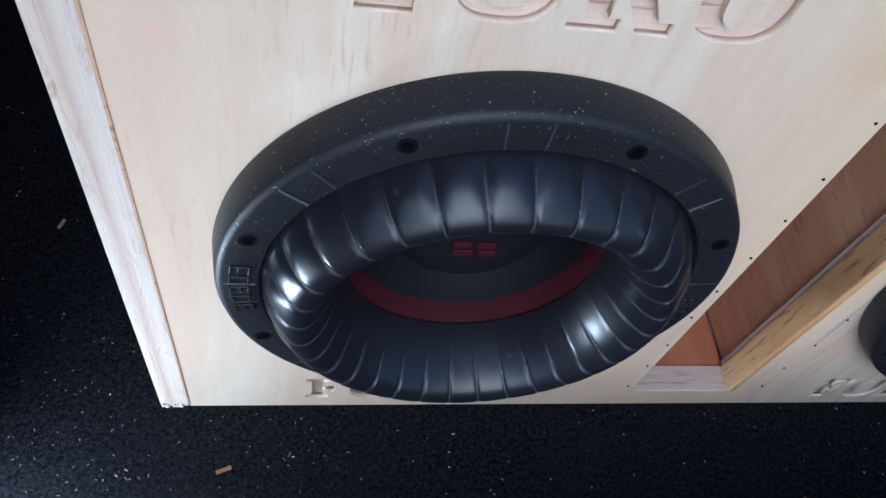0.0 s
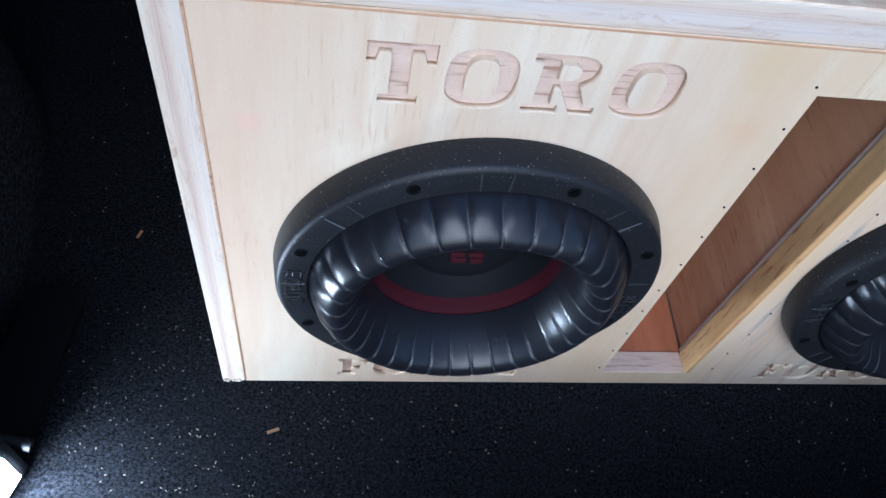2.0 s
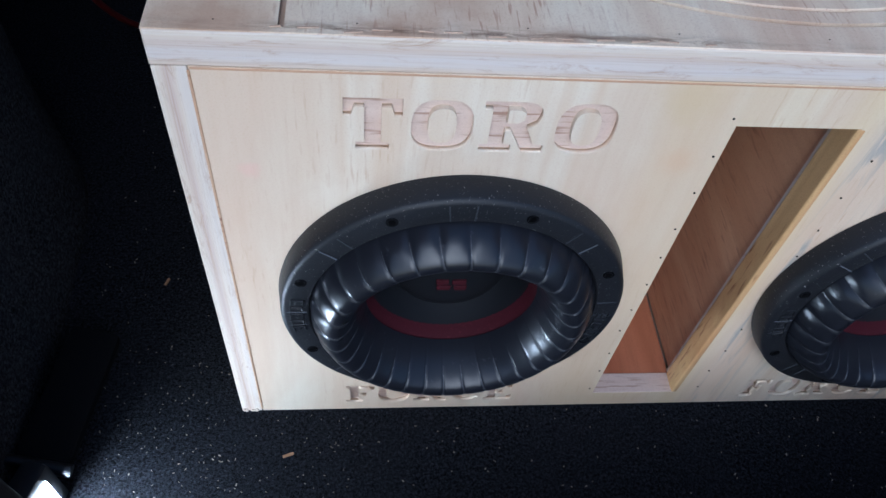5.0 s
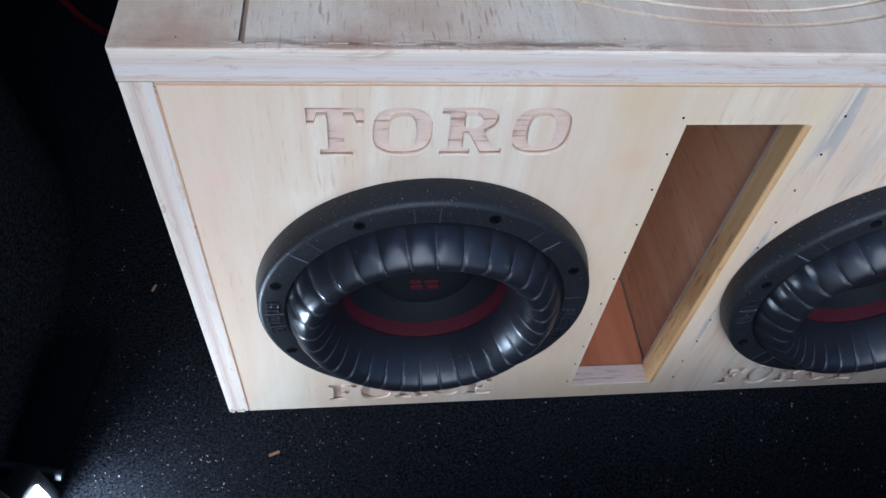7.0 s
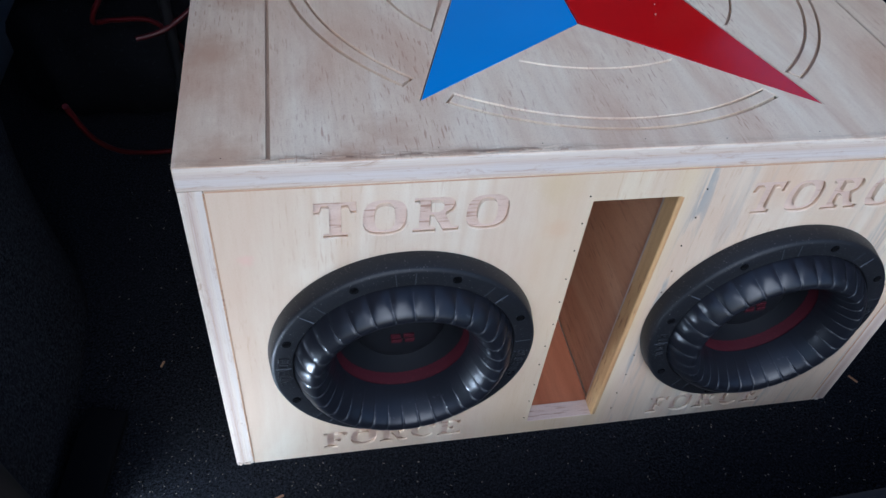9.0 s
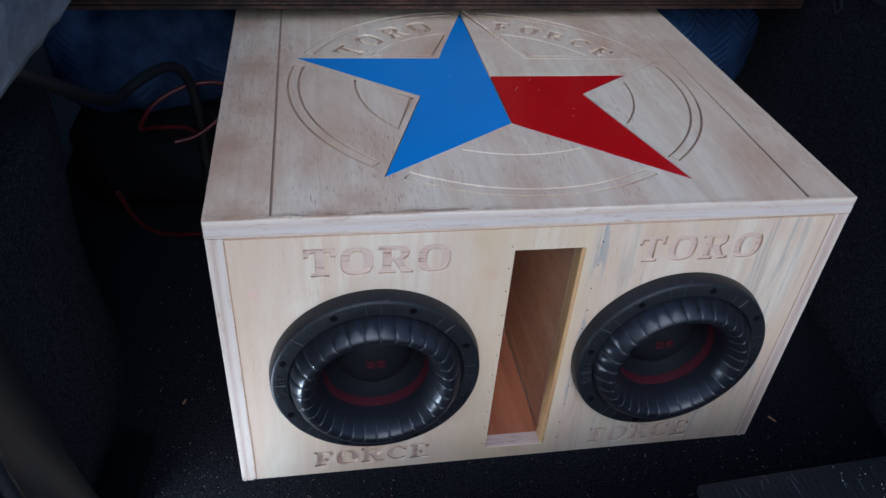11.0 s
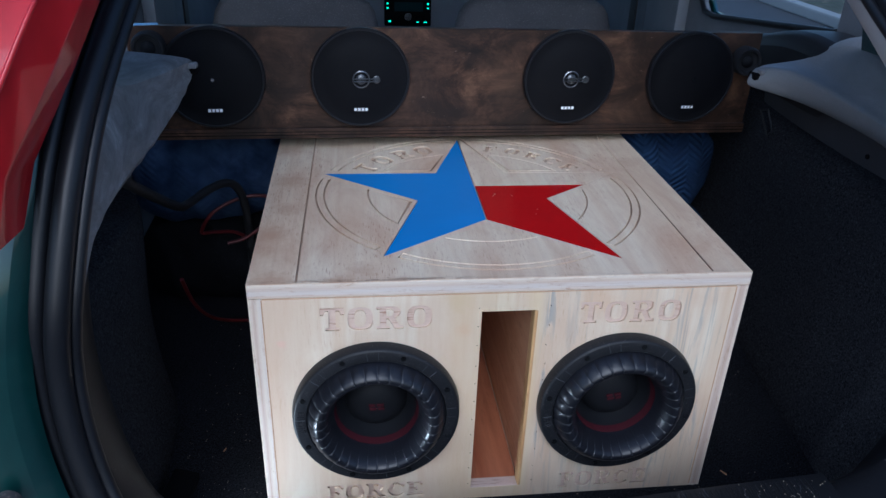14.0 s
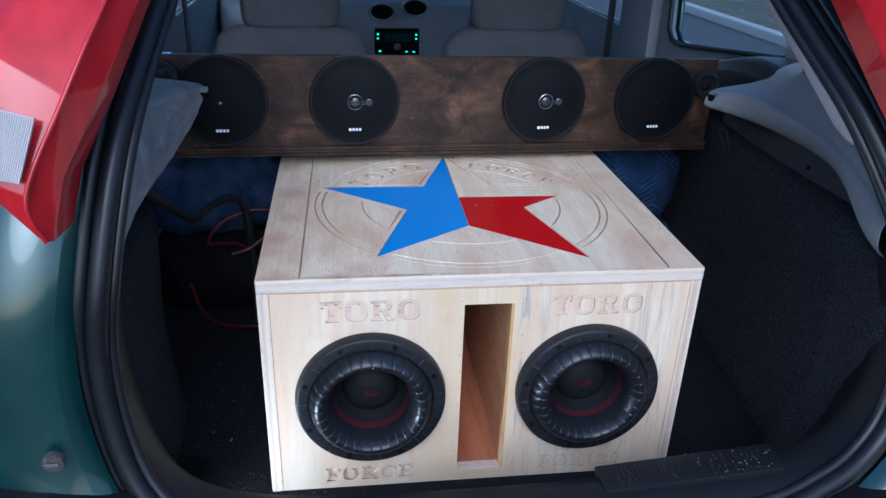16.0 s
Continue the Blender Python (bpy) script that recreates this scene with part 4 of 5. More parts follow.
# port
part("port_trim", box_bm(PX1 - 0.0010, PX1 + 0.003, PLY + 0.0022, PLY + 0.0052, PZ0, PZ1, 0.0004), m_edge_x, enclosure, "pale bare ply edge")
part("port_trim", box_bm(PX1 - 0.0022, PX1 + 0.003, -0.0003, PLY + 0.002, PZ0, PZ1, 0.0020, 3), m_yellow, enclosure, "yellowish glued panel edge")
part("port_trim", box_bm(PX0, PX1 - 0.001, 0.0004, PLY + 0.002, PZ0 - 0.003, PZ0 + 0.0006, 0.0004), m_carved, enclosure, "bare panel edge")
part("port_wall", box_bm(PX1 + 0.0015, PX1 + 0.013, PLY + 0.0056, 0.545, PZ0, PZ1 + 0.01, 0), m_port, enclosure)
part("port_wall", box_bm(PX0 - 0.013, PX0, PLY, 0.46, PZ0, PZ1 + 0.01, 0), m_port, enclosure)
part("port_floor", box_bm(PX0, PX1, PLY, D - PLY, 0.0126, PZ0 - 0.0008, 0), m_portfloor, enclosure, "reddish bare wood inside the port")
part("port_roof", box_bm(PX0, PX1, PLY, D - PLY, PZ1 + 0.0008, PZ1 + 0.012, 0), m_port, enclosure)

# lid with routed grooves and the inlaid star
SX, SY, SR, SPIN = 0.326, 0.274, 0.262, -1.2


def polar(r, deg):
    return (SX + r * math.cos(radians(deg + SPIN)), SY + r * math.sin(radians(deg + SPIN)))


def star_pts(r):
    pts = [polar(r if i % 2 == 0 else r * 0.382, 90 + 36 * i) for i in range(10)]
    g = r / SR - 1  # the arms were drawn by hand: one short, one long
    pts[2], pts[4], pts[6], pts[7] = (0.085 - 0.25 * g, 0.358 + 0.08 * g), (0.1705 - 0.15 * g, 0.067 - 0.2 * g), (0.4875 + 0.16 * g, 0.0455 - 0.22 * g), (0.4315 + 0.1 * g, 0.2465 - 0.03 * g)
    return pts


def band(r0, r1, a0, a1, n=22):
    return [polar(r1, a0 + (a1 - a0) * i / n) for i in range(n + 1)] + [polar(r0, a1 - (a1 - a0) * i / n) for i in range(n + 1)]


grooves = [star_pts(SR * 1.014)]
for tip in (90, 162, 234, 306, 18):
    a0, a1 = tip + (5.2 if tip == 306 else 4.0), tip + 68.0
    grooves += [band(0.2380, 0.2535, a0, a1), band(0.2410, 0.2505, a0 + 0.55, a1 - 0.55)]
    g = tip + 36
    if tip in (234, 306):  # one plain arc
        grooves.append(band(0.1707, 0.1735, g - (22.5 if tip == 234 else 19.0), g + 22.5))
        continue
    for grow in (0.0, 1.0):
        r, da, nr = 0.1735 - 0.0028 * grow, 23.5 - 1.1 * grow, 0.109 + 0.006 * grow
        grooves.append([polar(nr, g)] + [polar(r, g - da + 2 * da * i / 16) for i in range(17)])
for x, lean in ((0.0600, 0.004), (0.5970, 0.004)):
    grooves.append([(x - 0.0015, 0.004), (x + 0.0015, 0.004), (x + lean + 0.0015, D - 0.004), (x + lean - 0.0015, D - 0.004)])
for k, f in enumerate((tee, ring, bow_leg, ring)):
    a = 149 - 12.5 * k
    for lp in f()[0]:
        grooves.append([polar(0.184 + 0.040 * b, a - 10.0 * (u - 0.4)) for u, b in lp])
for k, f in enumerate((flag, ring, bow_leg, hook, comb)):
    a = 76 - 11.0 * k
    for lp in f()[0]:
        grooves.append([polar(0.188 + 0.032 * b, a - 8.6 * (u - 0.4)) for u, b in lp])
rect = [(0, 0.0), (W, 0.0), (W, D), (0, D)]
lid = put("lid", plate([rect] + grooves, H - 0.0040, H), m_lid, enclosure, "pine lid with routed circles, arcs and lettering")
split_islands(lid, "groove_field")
put("lid_core", plate([[(0.0, 0.0), (W, 0.0), (W, D), (0.0, D)]], H - LID, H - 0.0046), m_edge_z, lid, "layered plywood edge")
put("groove_floor", plate([[(0.01, 0.01), (W - 0.01, 0.01), (W - 0.01, D - 0.01), (0.01, D - 0.01)]], H - 0.0048, H - 0.0042), m_groove, lid, "darker routed wood")
for x0, x1 in ((0.0, W),):
    part("edge_band", box_bm(x0 + 0.0003, x1 - 0.0003, -0.0008, 0.002, H - LID + 0.0004, H - 0.0008, 0.0005), m_edge_z, lid, "chipped front plywood edge")

S = star_pts(SR)
RY = 0.300
xr = S[7][0] + (S[8][0] - S[7][0]) * (RY - S[7][1]) / (S[8][1] - S[7][1])
blue = [S[0], S[1], S[2], S[3], S[4], S[5]]
blue = [(min(x, SX - 0.0006), y) for x, y in blue]
red = [(SX + 0.0006, RY - 0.0006), (xr - 0.001, RY - 0.0006), S[7], S[6], (SX + 0.0006, S[5][1])]
bare = [(SX + 0.0006, S[0][1] - 0.003), (SX + 0.0006, RY + 0.0006), (xr, RY + 0.0006), S[8], S[9]]
put("blue_star_half", plate([blue], H - 0.0041, H - 0.0004), m_blue, lid, "flat blue painted star half")
put("red_star_part", plate([red], H - 0.0041, H - 0.0004), m_red, lid, "flat red painted star arm")
put("bare_star_part", plate([bare], H - 0.0041, H - 0.0004), m_lid, lid, "bare wood star arm")

# torn fibres at the sawn corners
rnd = random.Random(21)
for x0, z0 in ((0.004, 0.001), (0.010, 0.001), (0.641, 0.001)):
    for k in range(3):
        f = part("torn_fibre", box_bm(-0.0012, 0.0012, -0.0008, 0.0008, -0.0016, 0.0016, 0.0004), m_edge_x, enclosure)
        f.matrix_basis = pose(x0 + rnd.uniform(-0.003, 0.003), -0.0004, z0 + rnd.uniform(0.0006, 0.0018), rnd.uniform(-20, 20), rnd.uniform(-40, 40), 0)
for k in range(13):
    x = 0.06 + 0.0165 * k + rnd.uniform(-0.004, 0.004)
    f = part("torn_fibre", box_bm(-rnd.uniform(0.002, 0.007), 0.003, -0.0006, 0.0006, -0.0003, 0.0004, 0.0002), m_groove, lid)
    f.matrix_basis = pose(x, 0.0030 + rnd.uniform(-0.0012, 0.0015), H, 0, rnd.uniform(-4, 4), rnd.uniform(-9, 9))

# nail heads
nail = bpy.data.meshes.new("nail")
bm = rod_bm(0.0007, 0.0006, 8)
bm.to_mesh(nail)
bm.free()
nail.materials.append(m_hole)
rnd = random.Random(3)
for x in (PX0 - 0.004, PX1 + 0.018):
    for k in range(11):
        ob = new("nail", nail)
        ob.parent, ob.matrix_basis = fp, pose(x + rnd.uniform(-0.001, 0.001), -0.0002, 0.03 + 0.0305 * k + rnd.uniform(-0.002, 0.002), 90)
for k in range(9):
    ob = new("nail", nail)
    ob.parent, ob.matrix_basis = lid, pose(0.03 + k * 0.07 + rnd.uniform(-0.02, 0.02), 0.008 + rnd.uniform(-0.002, 0.002), H) @ Matrix.Scale(0.55, 4)

# ---- subwoofers ----
RIBS = 32


def subwoofer(x, z):
    sub = thing("subwoofer", "black eight-inch subwoofer with ribbed rubber surround, red ring inside", "subwoofer", "subwoofers in the box", at=pose(x, 0, z))
    rim = part("basket_ring", lathe([(0.0975, 0.004), (0.0975, -0.0005), (0.1125, -0.0005), (0.1130, -0.003), (0.1112, -0.0155), (0.1100, -0.0175), (0.1075, -0.0186), (0.0940, -0.0182), (0.0928, -0.0168), (0.0915, -0.010), (0.0912, 0.002), (0.0975, 0.004)], 128), m_ring, sub, "dusty satin black mounting ring", True)
    prof = []
    for k in range(31):
        u = k / 30
        prof.append((0.0924 - 0.0354 * u, -0.0095 - 0.0305 * math.sin(math.pi * min(1, u * 0.95 + 0.03)) ** 0.74 + 0.0095 * u ** 2.3))

    def wave(a, k):
        u = k / 30
        g = abs(((a * RIBS / (2 * math.pi) + 0.12 * u) % 1.0) - 0.5) * 2
        dent = math.exp(-((1 - g) / 0.085) ** 2)
        lobe = 1 - math.exp(-((1 - g) / 0.40) ** 2)
        fade = math.sin(math.pi * min(1.0, 0.04 + 0.92 * u)) ** 0.6
        foot = math.exp(-((u - 0.10) / 0.11) ** 2)
        return (0.0012 * lobe * foot, (0.0011 * dent - 0.0001 * lobe - 0.0007 * lobe * foot) * fade)

    sur = part("surround", lathe(prof, RIBS * 16, wave), m_rubber, sub, "glossy ribbed rubber surround", True)
    crest = []
    for k in range(3, 27, 2):
        rr, yy = prof[k]
        w, a = 0.0006 * math.sin(math.pi * (k - 2) / 26) ** 0.5, -0.12 * k / 30 * 2 * math.pi / RIBS
        crest.append([(rr * math.cos(a), yy + dy, rr * math.sin(a) + dz) for dy, dz in ((0.0016, -w - 0.0004), (0.0003, -w * 0.6), (0.0003, w * 0.6), (0.0016, w + 0.0004))])
    first_rib = part("rib", sheet(crest), m_rib, sur, "", True)
    for k in range(1, RIBS):
        rib = new("rib", first_rib.data)
        rib.parent = sur
        rib.matrix_basis = Matrix.Rotation(2 * math.pi * k / RIBS, 4, "Y")
    part("red_ring", lathe([(0.0600, -0.0030), (0.0588, -0.0034), (0.0574, -0.0010), (0.0560, 0.0040), (0.0548, 0.0080)], 96), m_redcloth, sub, "red stitched ring", True)
    part("cone", lathe([(0.0550, 0.0075), (0.050, 0.0195), (0.044, 0.0285), (0.041, 0.0310)], 72), m_cone, sub, "", True)
    cap = part("dust_cap", lathe([(0.0430, 0.0300), (0.0405, 0.0200), (0.034, 0.0120), (0.024, 0.0065), (0.012, 0.0040), (0.0005, 0.0034)], 64), m_cone, sub, "black domed dust cap", True)
    for dx, dz, w in ((-0.0062, 0.0052, 0.0085), (0.0050, 0.0052, 0.0095), (-0.0050, -0.0010, 0.0095), (0.0062, -0.0010, 0.0085)):
        part("emblem_bar", box_bm(dx - w / 2, dx + w / 2, 0.0022, 0.0052, dz - 0.0021, dz + 0.0021, 0.0004), m_redcloth, cap, "red emblem bar")
    for k in range(8):
        a = radians(25.2 + 45 * k)
        at = pose(0.1026 * math.cos(a), -0.0183, 0.1026 * math.sin(a), 90)
        part("screw_hole", rod_bm(0.0036, 0.0012, 20, at), m_hole, rim)
        part("screw", rod_bm(0.0026, 0.0016, 6, at), m_screw, rim)
    for k in range(8):
        for off in (-4.2, 4.2):
            a = 25.2 + 45 * k + 22.5 + off
            bm = box_bm(-0.0064, 0.0064, -0.0004, 0.0004, -0.0004, 0.0004, 0)
            bmesh.ops.transform(bm, matrix=pose(0.1010 * math.cos(radians(a)), -0.0184, 0.1010 * math.sin(radians(a)), 0, -a, 0), verts=bm.verts)
            part("mould_line", bm, m_scratch if (k + int(off > 0)) % 3 == 0 else m_mould, rim)
    for base, n in ((183, 5), (-8, 5)):
        for k in range(n):
            a = base + (k - n / 2) * 4.3
            bm = bmesh.new()
            for x0, x1, z0, z1 in ((-0.0042, -0.0032, -0.0028, 0.0028), (0.0032, 0.0042, -0.0028, 0.0028), (-0.0042, 0.0042, -0.0028, -0.0018)) + (((-0.0042, 0.0042, 0.0018, 0.0028),) if k % 2 else ((-0.001, 0.001, -0.002, 0.002),)):
                box_bm(x0, x1, -0.0008, 0.0006, z0, z1, 0.0002, 1, bm)
            bmesh.ops.transform(bm, matrix=pose(0.1010 * math.cos(radians(a)), -0.0184, 0.1010 * math.sin(radians(a)), 0, -a, 0), verts=bm.verts)
            part("raised_mark", bm, m_ring, rim)
    return sub


first = subwoofer(*SUBS[0])
copy_thing(first, pose(SUBS[1][0], 0, SUBS[1][1], 0, -8, 0))

# ---- speaker board ----
BY = 0.480
YAW = pose(0.147, BY, 0) @ Matrix.Rotation(radians(3.5), 4, "Z") @ pose(0, 0, 0.506) @ Matrix.Rotation(radians(0.7), 4, "Y") @ pose(0, 0, -0.506) @ pose(-0.147, -BY, 0)
board = thing("speaker_board", "dark-stained plywood board holding four round speakers", "speaker board", at=YAW)
put("board_face", plate([[(-0.225, 0.417), (0.886, 0.417), (0.886, 0.586), (-0.225, 0.588)]] + [circle(x, 0.5065, 0.070) for x in (-0.096, 0.147, 0.520, 0.754)], -0.018, 0.0, Matrix.Translation((0, BY, 0)) @ STAND), m_board, board, "blotchy dark brown wood face")
led = part("ledge", box_bm(-0.228, 0.888, BY - 0.005, BY + 0.22, 0.3985, 0.4168, 0.0012), m_board, board)
part("ledge_edge", box_bm(-0.2275, 0.8875, BY - 0.0062, BY - 0.0048, 0.399, 0.4163, 0.0004), m_board, led, "dark layered plywood edge")
for z0, h in ((0.4042, 0.0016), (0.4100, 0.0010)):
    part("ply_line", box_bm(-0.2272, 0.8872, BY - 0.0066, BY - 0.0060, z0, z0 + h, 0), m_hole, led)
for x in (0.10, 0.40):
    part("cleat", box_bm(x, x + 0.15, BY + 0.052, BY + 0.085, H + 0.0002, 0.3983, 0.002), m_dark, board, "dark spacer block between lid and ledge")


def coaxial(x, silver):
    sp = thing("coaxial_speaker", "round black coaxial speaker with a mesh grille" + (" and silver tweeter" if silver else ""), "speaker", "speakers on the board", at=YAW @ pose(x, BY, 0.5065))
    g = part("grille", lathe([(0.0835, -0.001), (0.0838, -0.009), (0.0825, -0.0125), (0.0795, -0.0135), (0.0770, -0.0128), (0.060, -0.0165), (0.035, -0.0190), (0.012, -0.0200), (0.0005, -0.0202)], 72), m_grille, sp, "", True)
    part("rim", lathe([(0.0836, -0.0005), (0.0846, -0.008), (0.0842, -0.0125), (0.0828, -0.0142), (0.0806, -0.0142), (0.0796, -0.0130)], 96), m_seal, sp, "satin black rim", True)
    part("magnet", rod_bm(0.045, 0.06, 32, pose(0, 0.045, 0, 90)), m_cone, sp)
    if silver:
        part("tweeter", lathe([(0.0145, -0.0185), (0.0150, -0.0205), (0.0138, -0.0213), (0.0128, -0.0205), (0.0125, -0.0190)], 32), m_bright, g, "silver tweeter ring", True)
        part("tweeter_dome", lathe([(0.0095, -0.0190), (0.008, -0.0212), (0.004, -0.0224), (0.0005, -0.0227)], 24), m_silk, g, "", True)
        part("bridge_bar", box_bm(-0.015, 0.024, -0.0250, -0.0222, 0.0008, 0.0026, 0.0005), m_silk, g)
        part("bridge_bar", box_bm(-0.015, 0.024, -0.0250, -0.0222, -0.0036, -0.0018, 0.0005), m_silk, g)
        b = part("bridge_end", lathe([(0.0062, -0.0180), (0.0066, -0.0225), (0.0052, -0.0232), (0.0044, -0.0222), (0.0004, -0.0220)], 24), m_silk, g, "", True)
        b.matrix_basis = pose(0.026, 0, 0)
    else:
        part("tweeter_tip", rod_bm(0.003, 0.004, 16, pose(0, -0.0215, 0, 90)), m_chrome, g, "", True)
    badge = part("badge", box_bm(-0.0135, 0.0135, -0.0185, -0.0155, -0.0565, -0.0485, 0.0006), m_hole, g, "small badge with white bars")
    for k in range(4):
        x0 = -0.0118 + k * 0.0062
        part("badge_bar", box_bm(x0, x0 + 0.0046, -0.0192, -0.0183, -0.0552, -0.0500, 0.0003), m_white, badge)
    return sp


for x, silver in ((-0.096, False), (0.147, True), (0.520, True), (0.754, False)):
    coaxial(x, silver)
for x, z in ((-0.191, 0.556), (0.858, 0.538)):
    tw = thing("tweeter_pod", "small round black tweeter on the board's end", "tweeter", "tweeters on the board", at=YAW @ pose(x, BY, z))
    part("housing", lathe([(0.001, 0.0), (0.026, 0.0), (0.0265, -0.016), (0.024, -0.022), (0.020, -0.0215), (0.018, -0.017), (0.001, -0.015)], 40), m_dark, tw, "", True)
    part("dome", lathe([(0.012, -0.016), (0.010, -0.0195), (0.005, -0.0222), (0.0004, -0.0228)], 24), m_cone, tw, "", True)


card = part("card", box_bm(-0.020, 0.020, -0.007, 0.007, 0.0, 0.0012, 0.0003), material("pale_blue_card", (0.20, 0.38, 0.60), 0.6)[0], None)
card.matrix_basis = YAW @ pose(-0.196, BY + 0.009, 0.588, 0, 0, 14)
tagged(card, "small pale blue card lying on the board's top edge", "card")

# ---- quilted blankets ----
def blanket(x0, x1, y0, y1, z1, seed, label, tilt=0.0, folds=3, cloth=m_quilt, under=None):
    b = thing("moving_blanket", label, "blanket", "blankets behind the box")
    rnd = random.Random(seed)
    for f in range(folds):
        za, zb = z1 * f / folds, z1 * (f + 1) / folds
        rows = []
        n, mseg = 48, 20
        jx, jy = rnd.uniform(-0.012, 0.012), rnd.uniform(-0.012, 0.012)
        for k in range(mseg + 1):
            a = -math.pi / 2 + math.pi * k / mseg
            row = []
            for i in range(n + 1):
                u = i / n
                end = min(1.0, 4.5 * min(u, 1 - u)) ** 0.5
                x = x0 + (x1 - x0) * u + jx
                z = (za + zb) / 2 + (zb - za) / 2 * math.sin(a) * (0.35 + 0.65 * end) + tilt * (u - 0.5) * (za + zb) / 2
                y = y0 + jy + 0.03 - 0.045 * math.cos(a) * end + (0.0 if math.cos(a) > 0.05 else 0.02)
                q = 0.030 * noise.noise((x * 9, z * 6, seed + f)) + 0.016 * noise.noise((x * 22 + z * 9, z * 7, seed))
                row.append((x, y - q, max(0.003, z + 0.004 * noise.noise((x * 14, 3, seed)))))
            rows.append(row)
        rows.append([(x, y1, z) for x, y, z in rows[-1]])
        rows.insert(0, [(x, y1, z) for x, y, z in rows[0]])
        # with under set, the lowest fold is blackened in place of shade
        part("fold", sheet(rows), under if under and f == 0 else cloth, b, "lower fold coloured black for the shade below the blanket" if under and f == 0 else "", True)
    return b


blanket(0.655, 0.900, 0.60, 0.80, 0.375, 2, "folded quilted navy blue moving blanket bulging beside the box", folds=2)
blanket(-0.300, 0.000, 0.59, 0.80, 0.37, 7, "crumpled faded blue moving blanket behind the box", 0.1, folds=2, cloth=m_faded, under=m_fold_shade)

# ---- cables ----
c = thing("power_cable", "thick black cable hanging beside the wheel arch", "cable")
put("cable_run", tube([(-0.155, 0.06, 0.50), (-0.152, 0.20, 0.412), (-0.150, 0.33, 0.335), (-0.147, 0.39, 0.312), (-0.125, 0.44, 0.314), (-0.10, 0.48, 0.312), (-0.082, 0.50, 0.295), (-0.072, 0.51, 0.25), (-0.07, 0.52, 0.15), (-0.07, 0.52, 0.006)], 0.0075), m_cable, c, "", True)
c = thing("red_cable", "loose coil of thin red cable behind the wheel arch", "cable")
put("cable_loop", tube([(-0.16, 0.33, 0.20), (-0.156, 0.37, 0.13), (-0.145, 0.42, 0.07), (-0.125, 0.465, 0.03), (-0.09, 0.49, 0.012), (-0.04, 0.50, 0.010), (-0.02, 0.53, 0.03), (-0.05, 0.555, 0.10), (-0.09, 0.555, 0.17), (-0.135, 0.53, 0.19), (-0.155, 0.50, 0.205), (-0.13, 0.50, 0.245), (-0.08, 0.52, 0.265), (-0.03, 0.53, 0.262), (-0.02, 0.53, 0.23), (-0.07, 0.51, 0.19), (-0.11, 0.50, 0.18)], 0.0034), m_redcable, c, "", True)

# ---- small lamp inside the left lip ----
lamp = thing("work_light", "slim black LED light lying on the carpet, switched on", "lamp", at=pose(-0.134, -0.004, 0.016, 0, 12, -8))
part("handle", box_bm(-0.020, 0.020, -0.045, 0.070, -0.008, 0.010, 0.006, 2), m_hole, lamp, "", True)
hd = part("head", box_bm(-0.024, 0.024, -0.128, -0.050, -0.010, 0.010, 0.005, 2), m_dark, lamp, "", True)
part("hinge", rod_bm(0.005, 0.046, 16, pose(0, -0.049, 0.008, 0, 90, 0)), m_seal, lamp, "", True)
panel = part("led_panel", box_bm(-0.016, 0.016, -0.121, -0.060, 0.0098, 0.0114, 0.0005), m_lamp, lamp, "glowing white panel")
hd.matrix_basis = panel.matrix_basis = pose(0.018, -0.006, 0.012, 0, 74, -10)

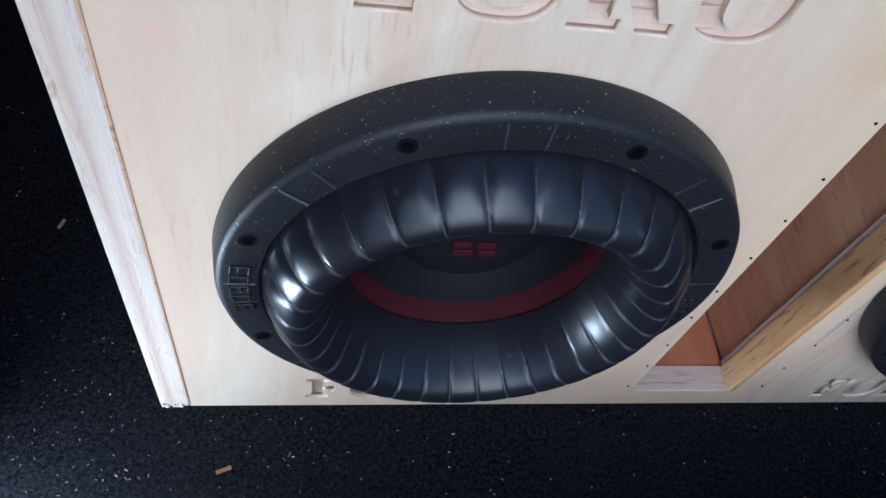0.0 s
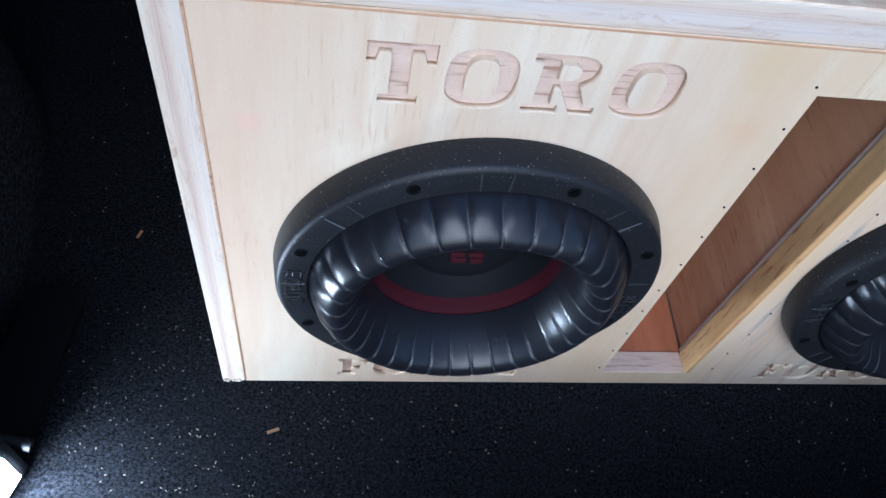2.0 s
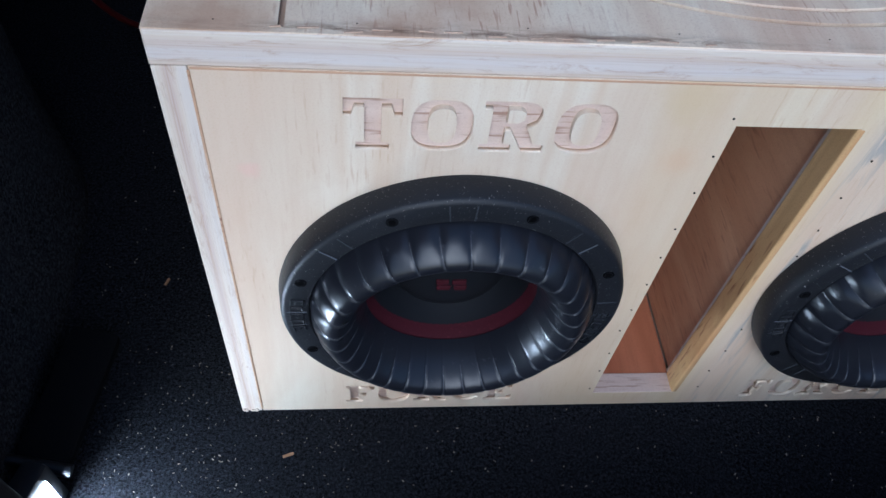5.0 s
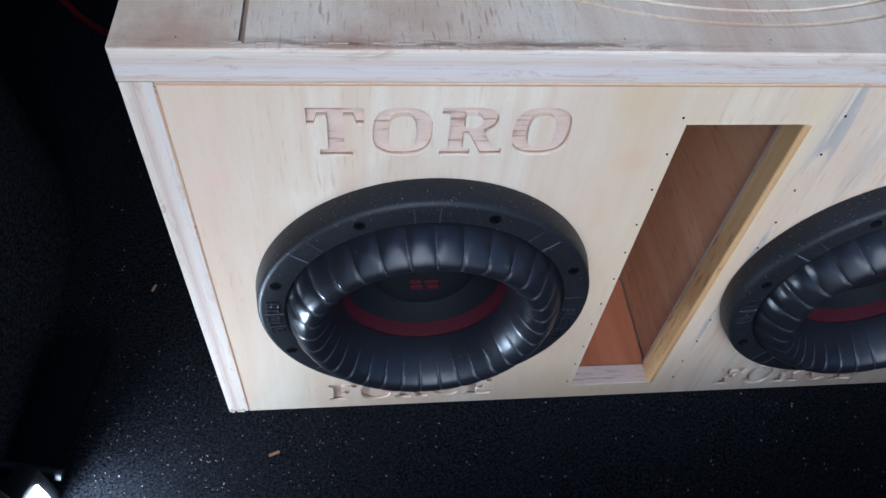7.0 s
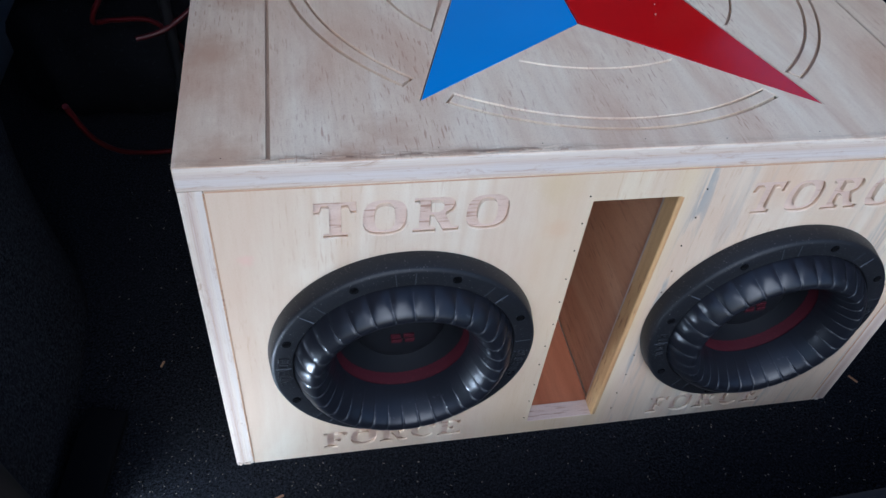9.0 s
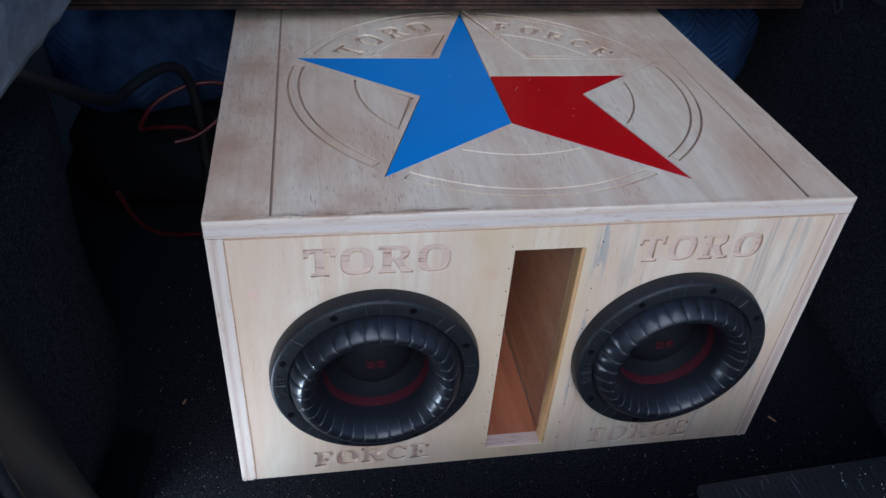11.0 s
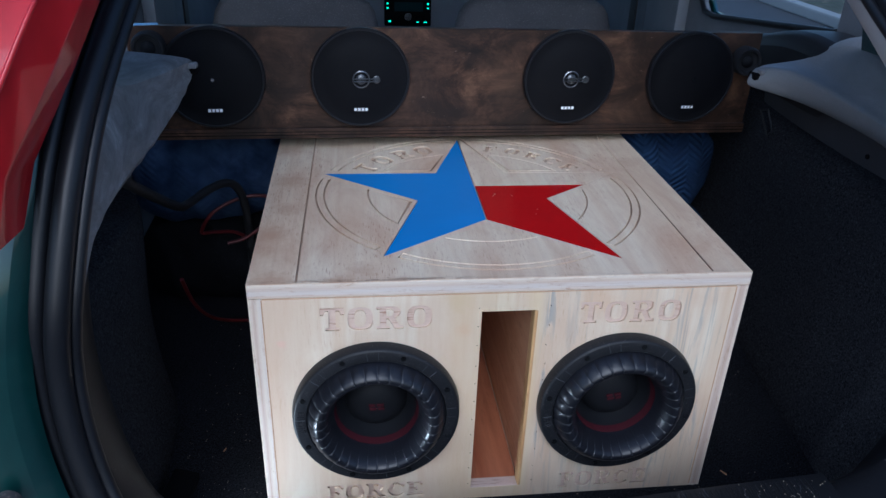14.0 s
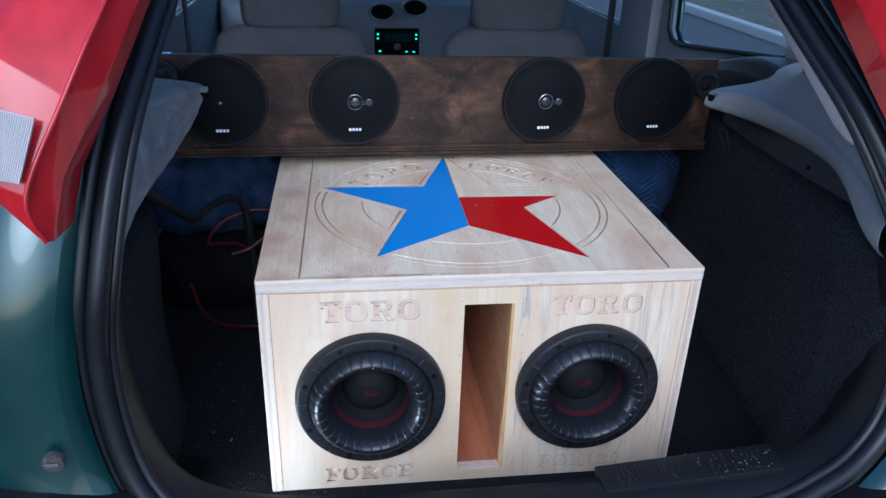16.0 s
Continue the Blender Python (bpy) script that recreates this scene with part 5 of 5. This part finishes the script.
# ---- sawdust and splinters ----
rnd = random.Random(11)
bm = bmesh.new()
for k in range(380):
    x, y = (rnd.uniform(-0.15, 0.8), rnd.uniform(-0.16, -0.004)) if k < 280 else ((rnd.uniform(-0.15, -0.006), rnd.uniform(-0.05, 0.5)) if k < 350 else (rnd.uniform(0.66, 0.86), rnd.uniform(-0.1, 0.4)))
    l, w = rnd.choice((0.0008, 0.001, 0.0014, 0.002)), rnd.uniform(0.0004, 0.0009)
    vs = bmesh.ops.create_cube(bm, size=1, matrix=pose(x, y, 0.0012, 0, rnd.uniform(-20, 20), rnd.uniform(0, 180)) @ Matrix.Diagonal((l, w, w * 0.6, 1)))
for k in range(240):
    x, y = rnd.uniform(-0.10, 0.10), rnd.uniform(-0.16, 0.06)
    if x > -0.004 and y > -0.004:
        continue
    bmesh.ops.create_cube(bm, size=1, matrix=pose(x, y, 0.0016, 0, rnd.uniform(-25, 25), rnd.uniform(0, 180)) @ Matrix.Diagonal((rnd.uniform(0.0006, 0.0018), 0.0004, 0.0003, 1)))
for k in range(8):  # a few crumbs on the painted star
    x, y = rnd.uniform(SX - 0.06, SX + 0.09), rnd.uniform(0.18, 0.34)
    bmesh.ops.create_cube(bm, size=1, matrix=pose(x, y, H + 0.0001, 0, 0, rnd.uniform(0, 180)) @ Matrix.Diagonal((rnd.uniform(0.0007, 0.0013), 0.0007, 0.0006, 1)))
for k in range(44):  # crumbs caught on the step plate and the lip beside it
    u, v = rnd.gauss(0.640, 0.028), rnd.uniform(-0.228, -0.188)
    if PLATE_X0 + 0.01 < u < PLATE_X1 - 0.004:
        bmesh.ops.create_cube(bm, size=1, matrix=plate_tilt @ pose(u, v, 0.1762, 0, 0, rnd.uniform(0, 180)) @ Matrix.Diagonal((rnd.uniform(0.0005, 0.0013), 0.0006, 0.0005, 1)))
part("sawdust", bm, m_sawdust, None)
tagged(bpy.data.objects["sawdust"], "scattered pale sawdust crumbs on black carpet and painted lid", "sawdust", kind="stuff")
for x, y, a, l in ((0.040, -0.040, 20, 0.009), (0.70, 0.02, -60, 0.012), (-0.08, 0.13, 70, 0.008), (0.74, 0.18, 30, 0.006)):
    s = part("splinter", box_bm(-l / 2, l / 2, -0.0012, 0.0012, 0.0, 0.0016, 0.0004), m_splinter, None)
    s.matrix_basis = pose(x, y, 0.0006, 0, 0, a)
    tagged(s, "brown wood splinter lying on black carpet", "splinter", "splinters")
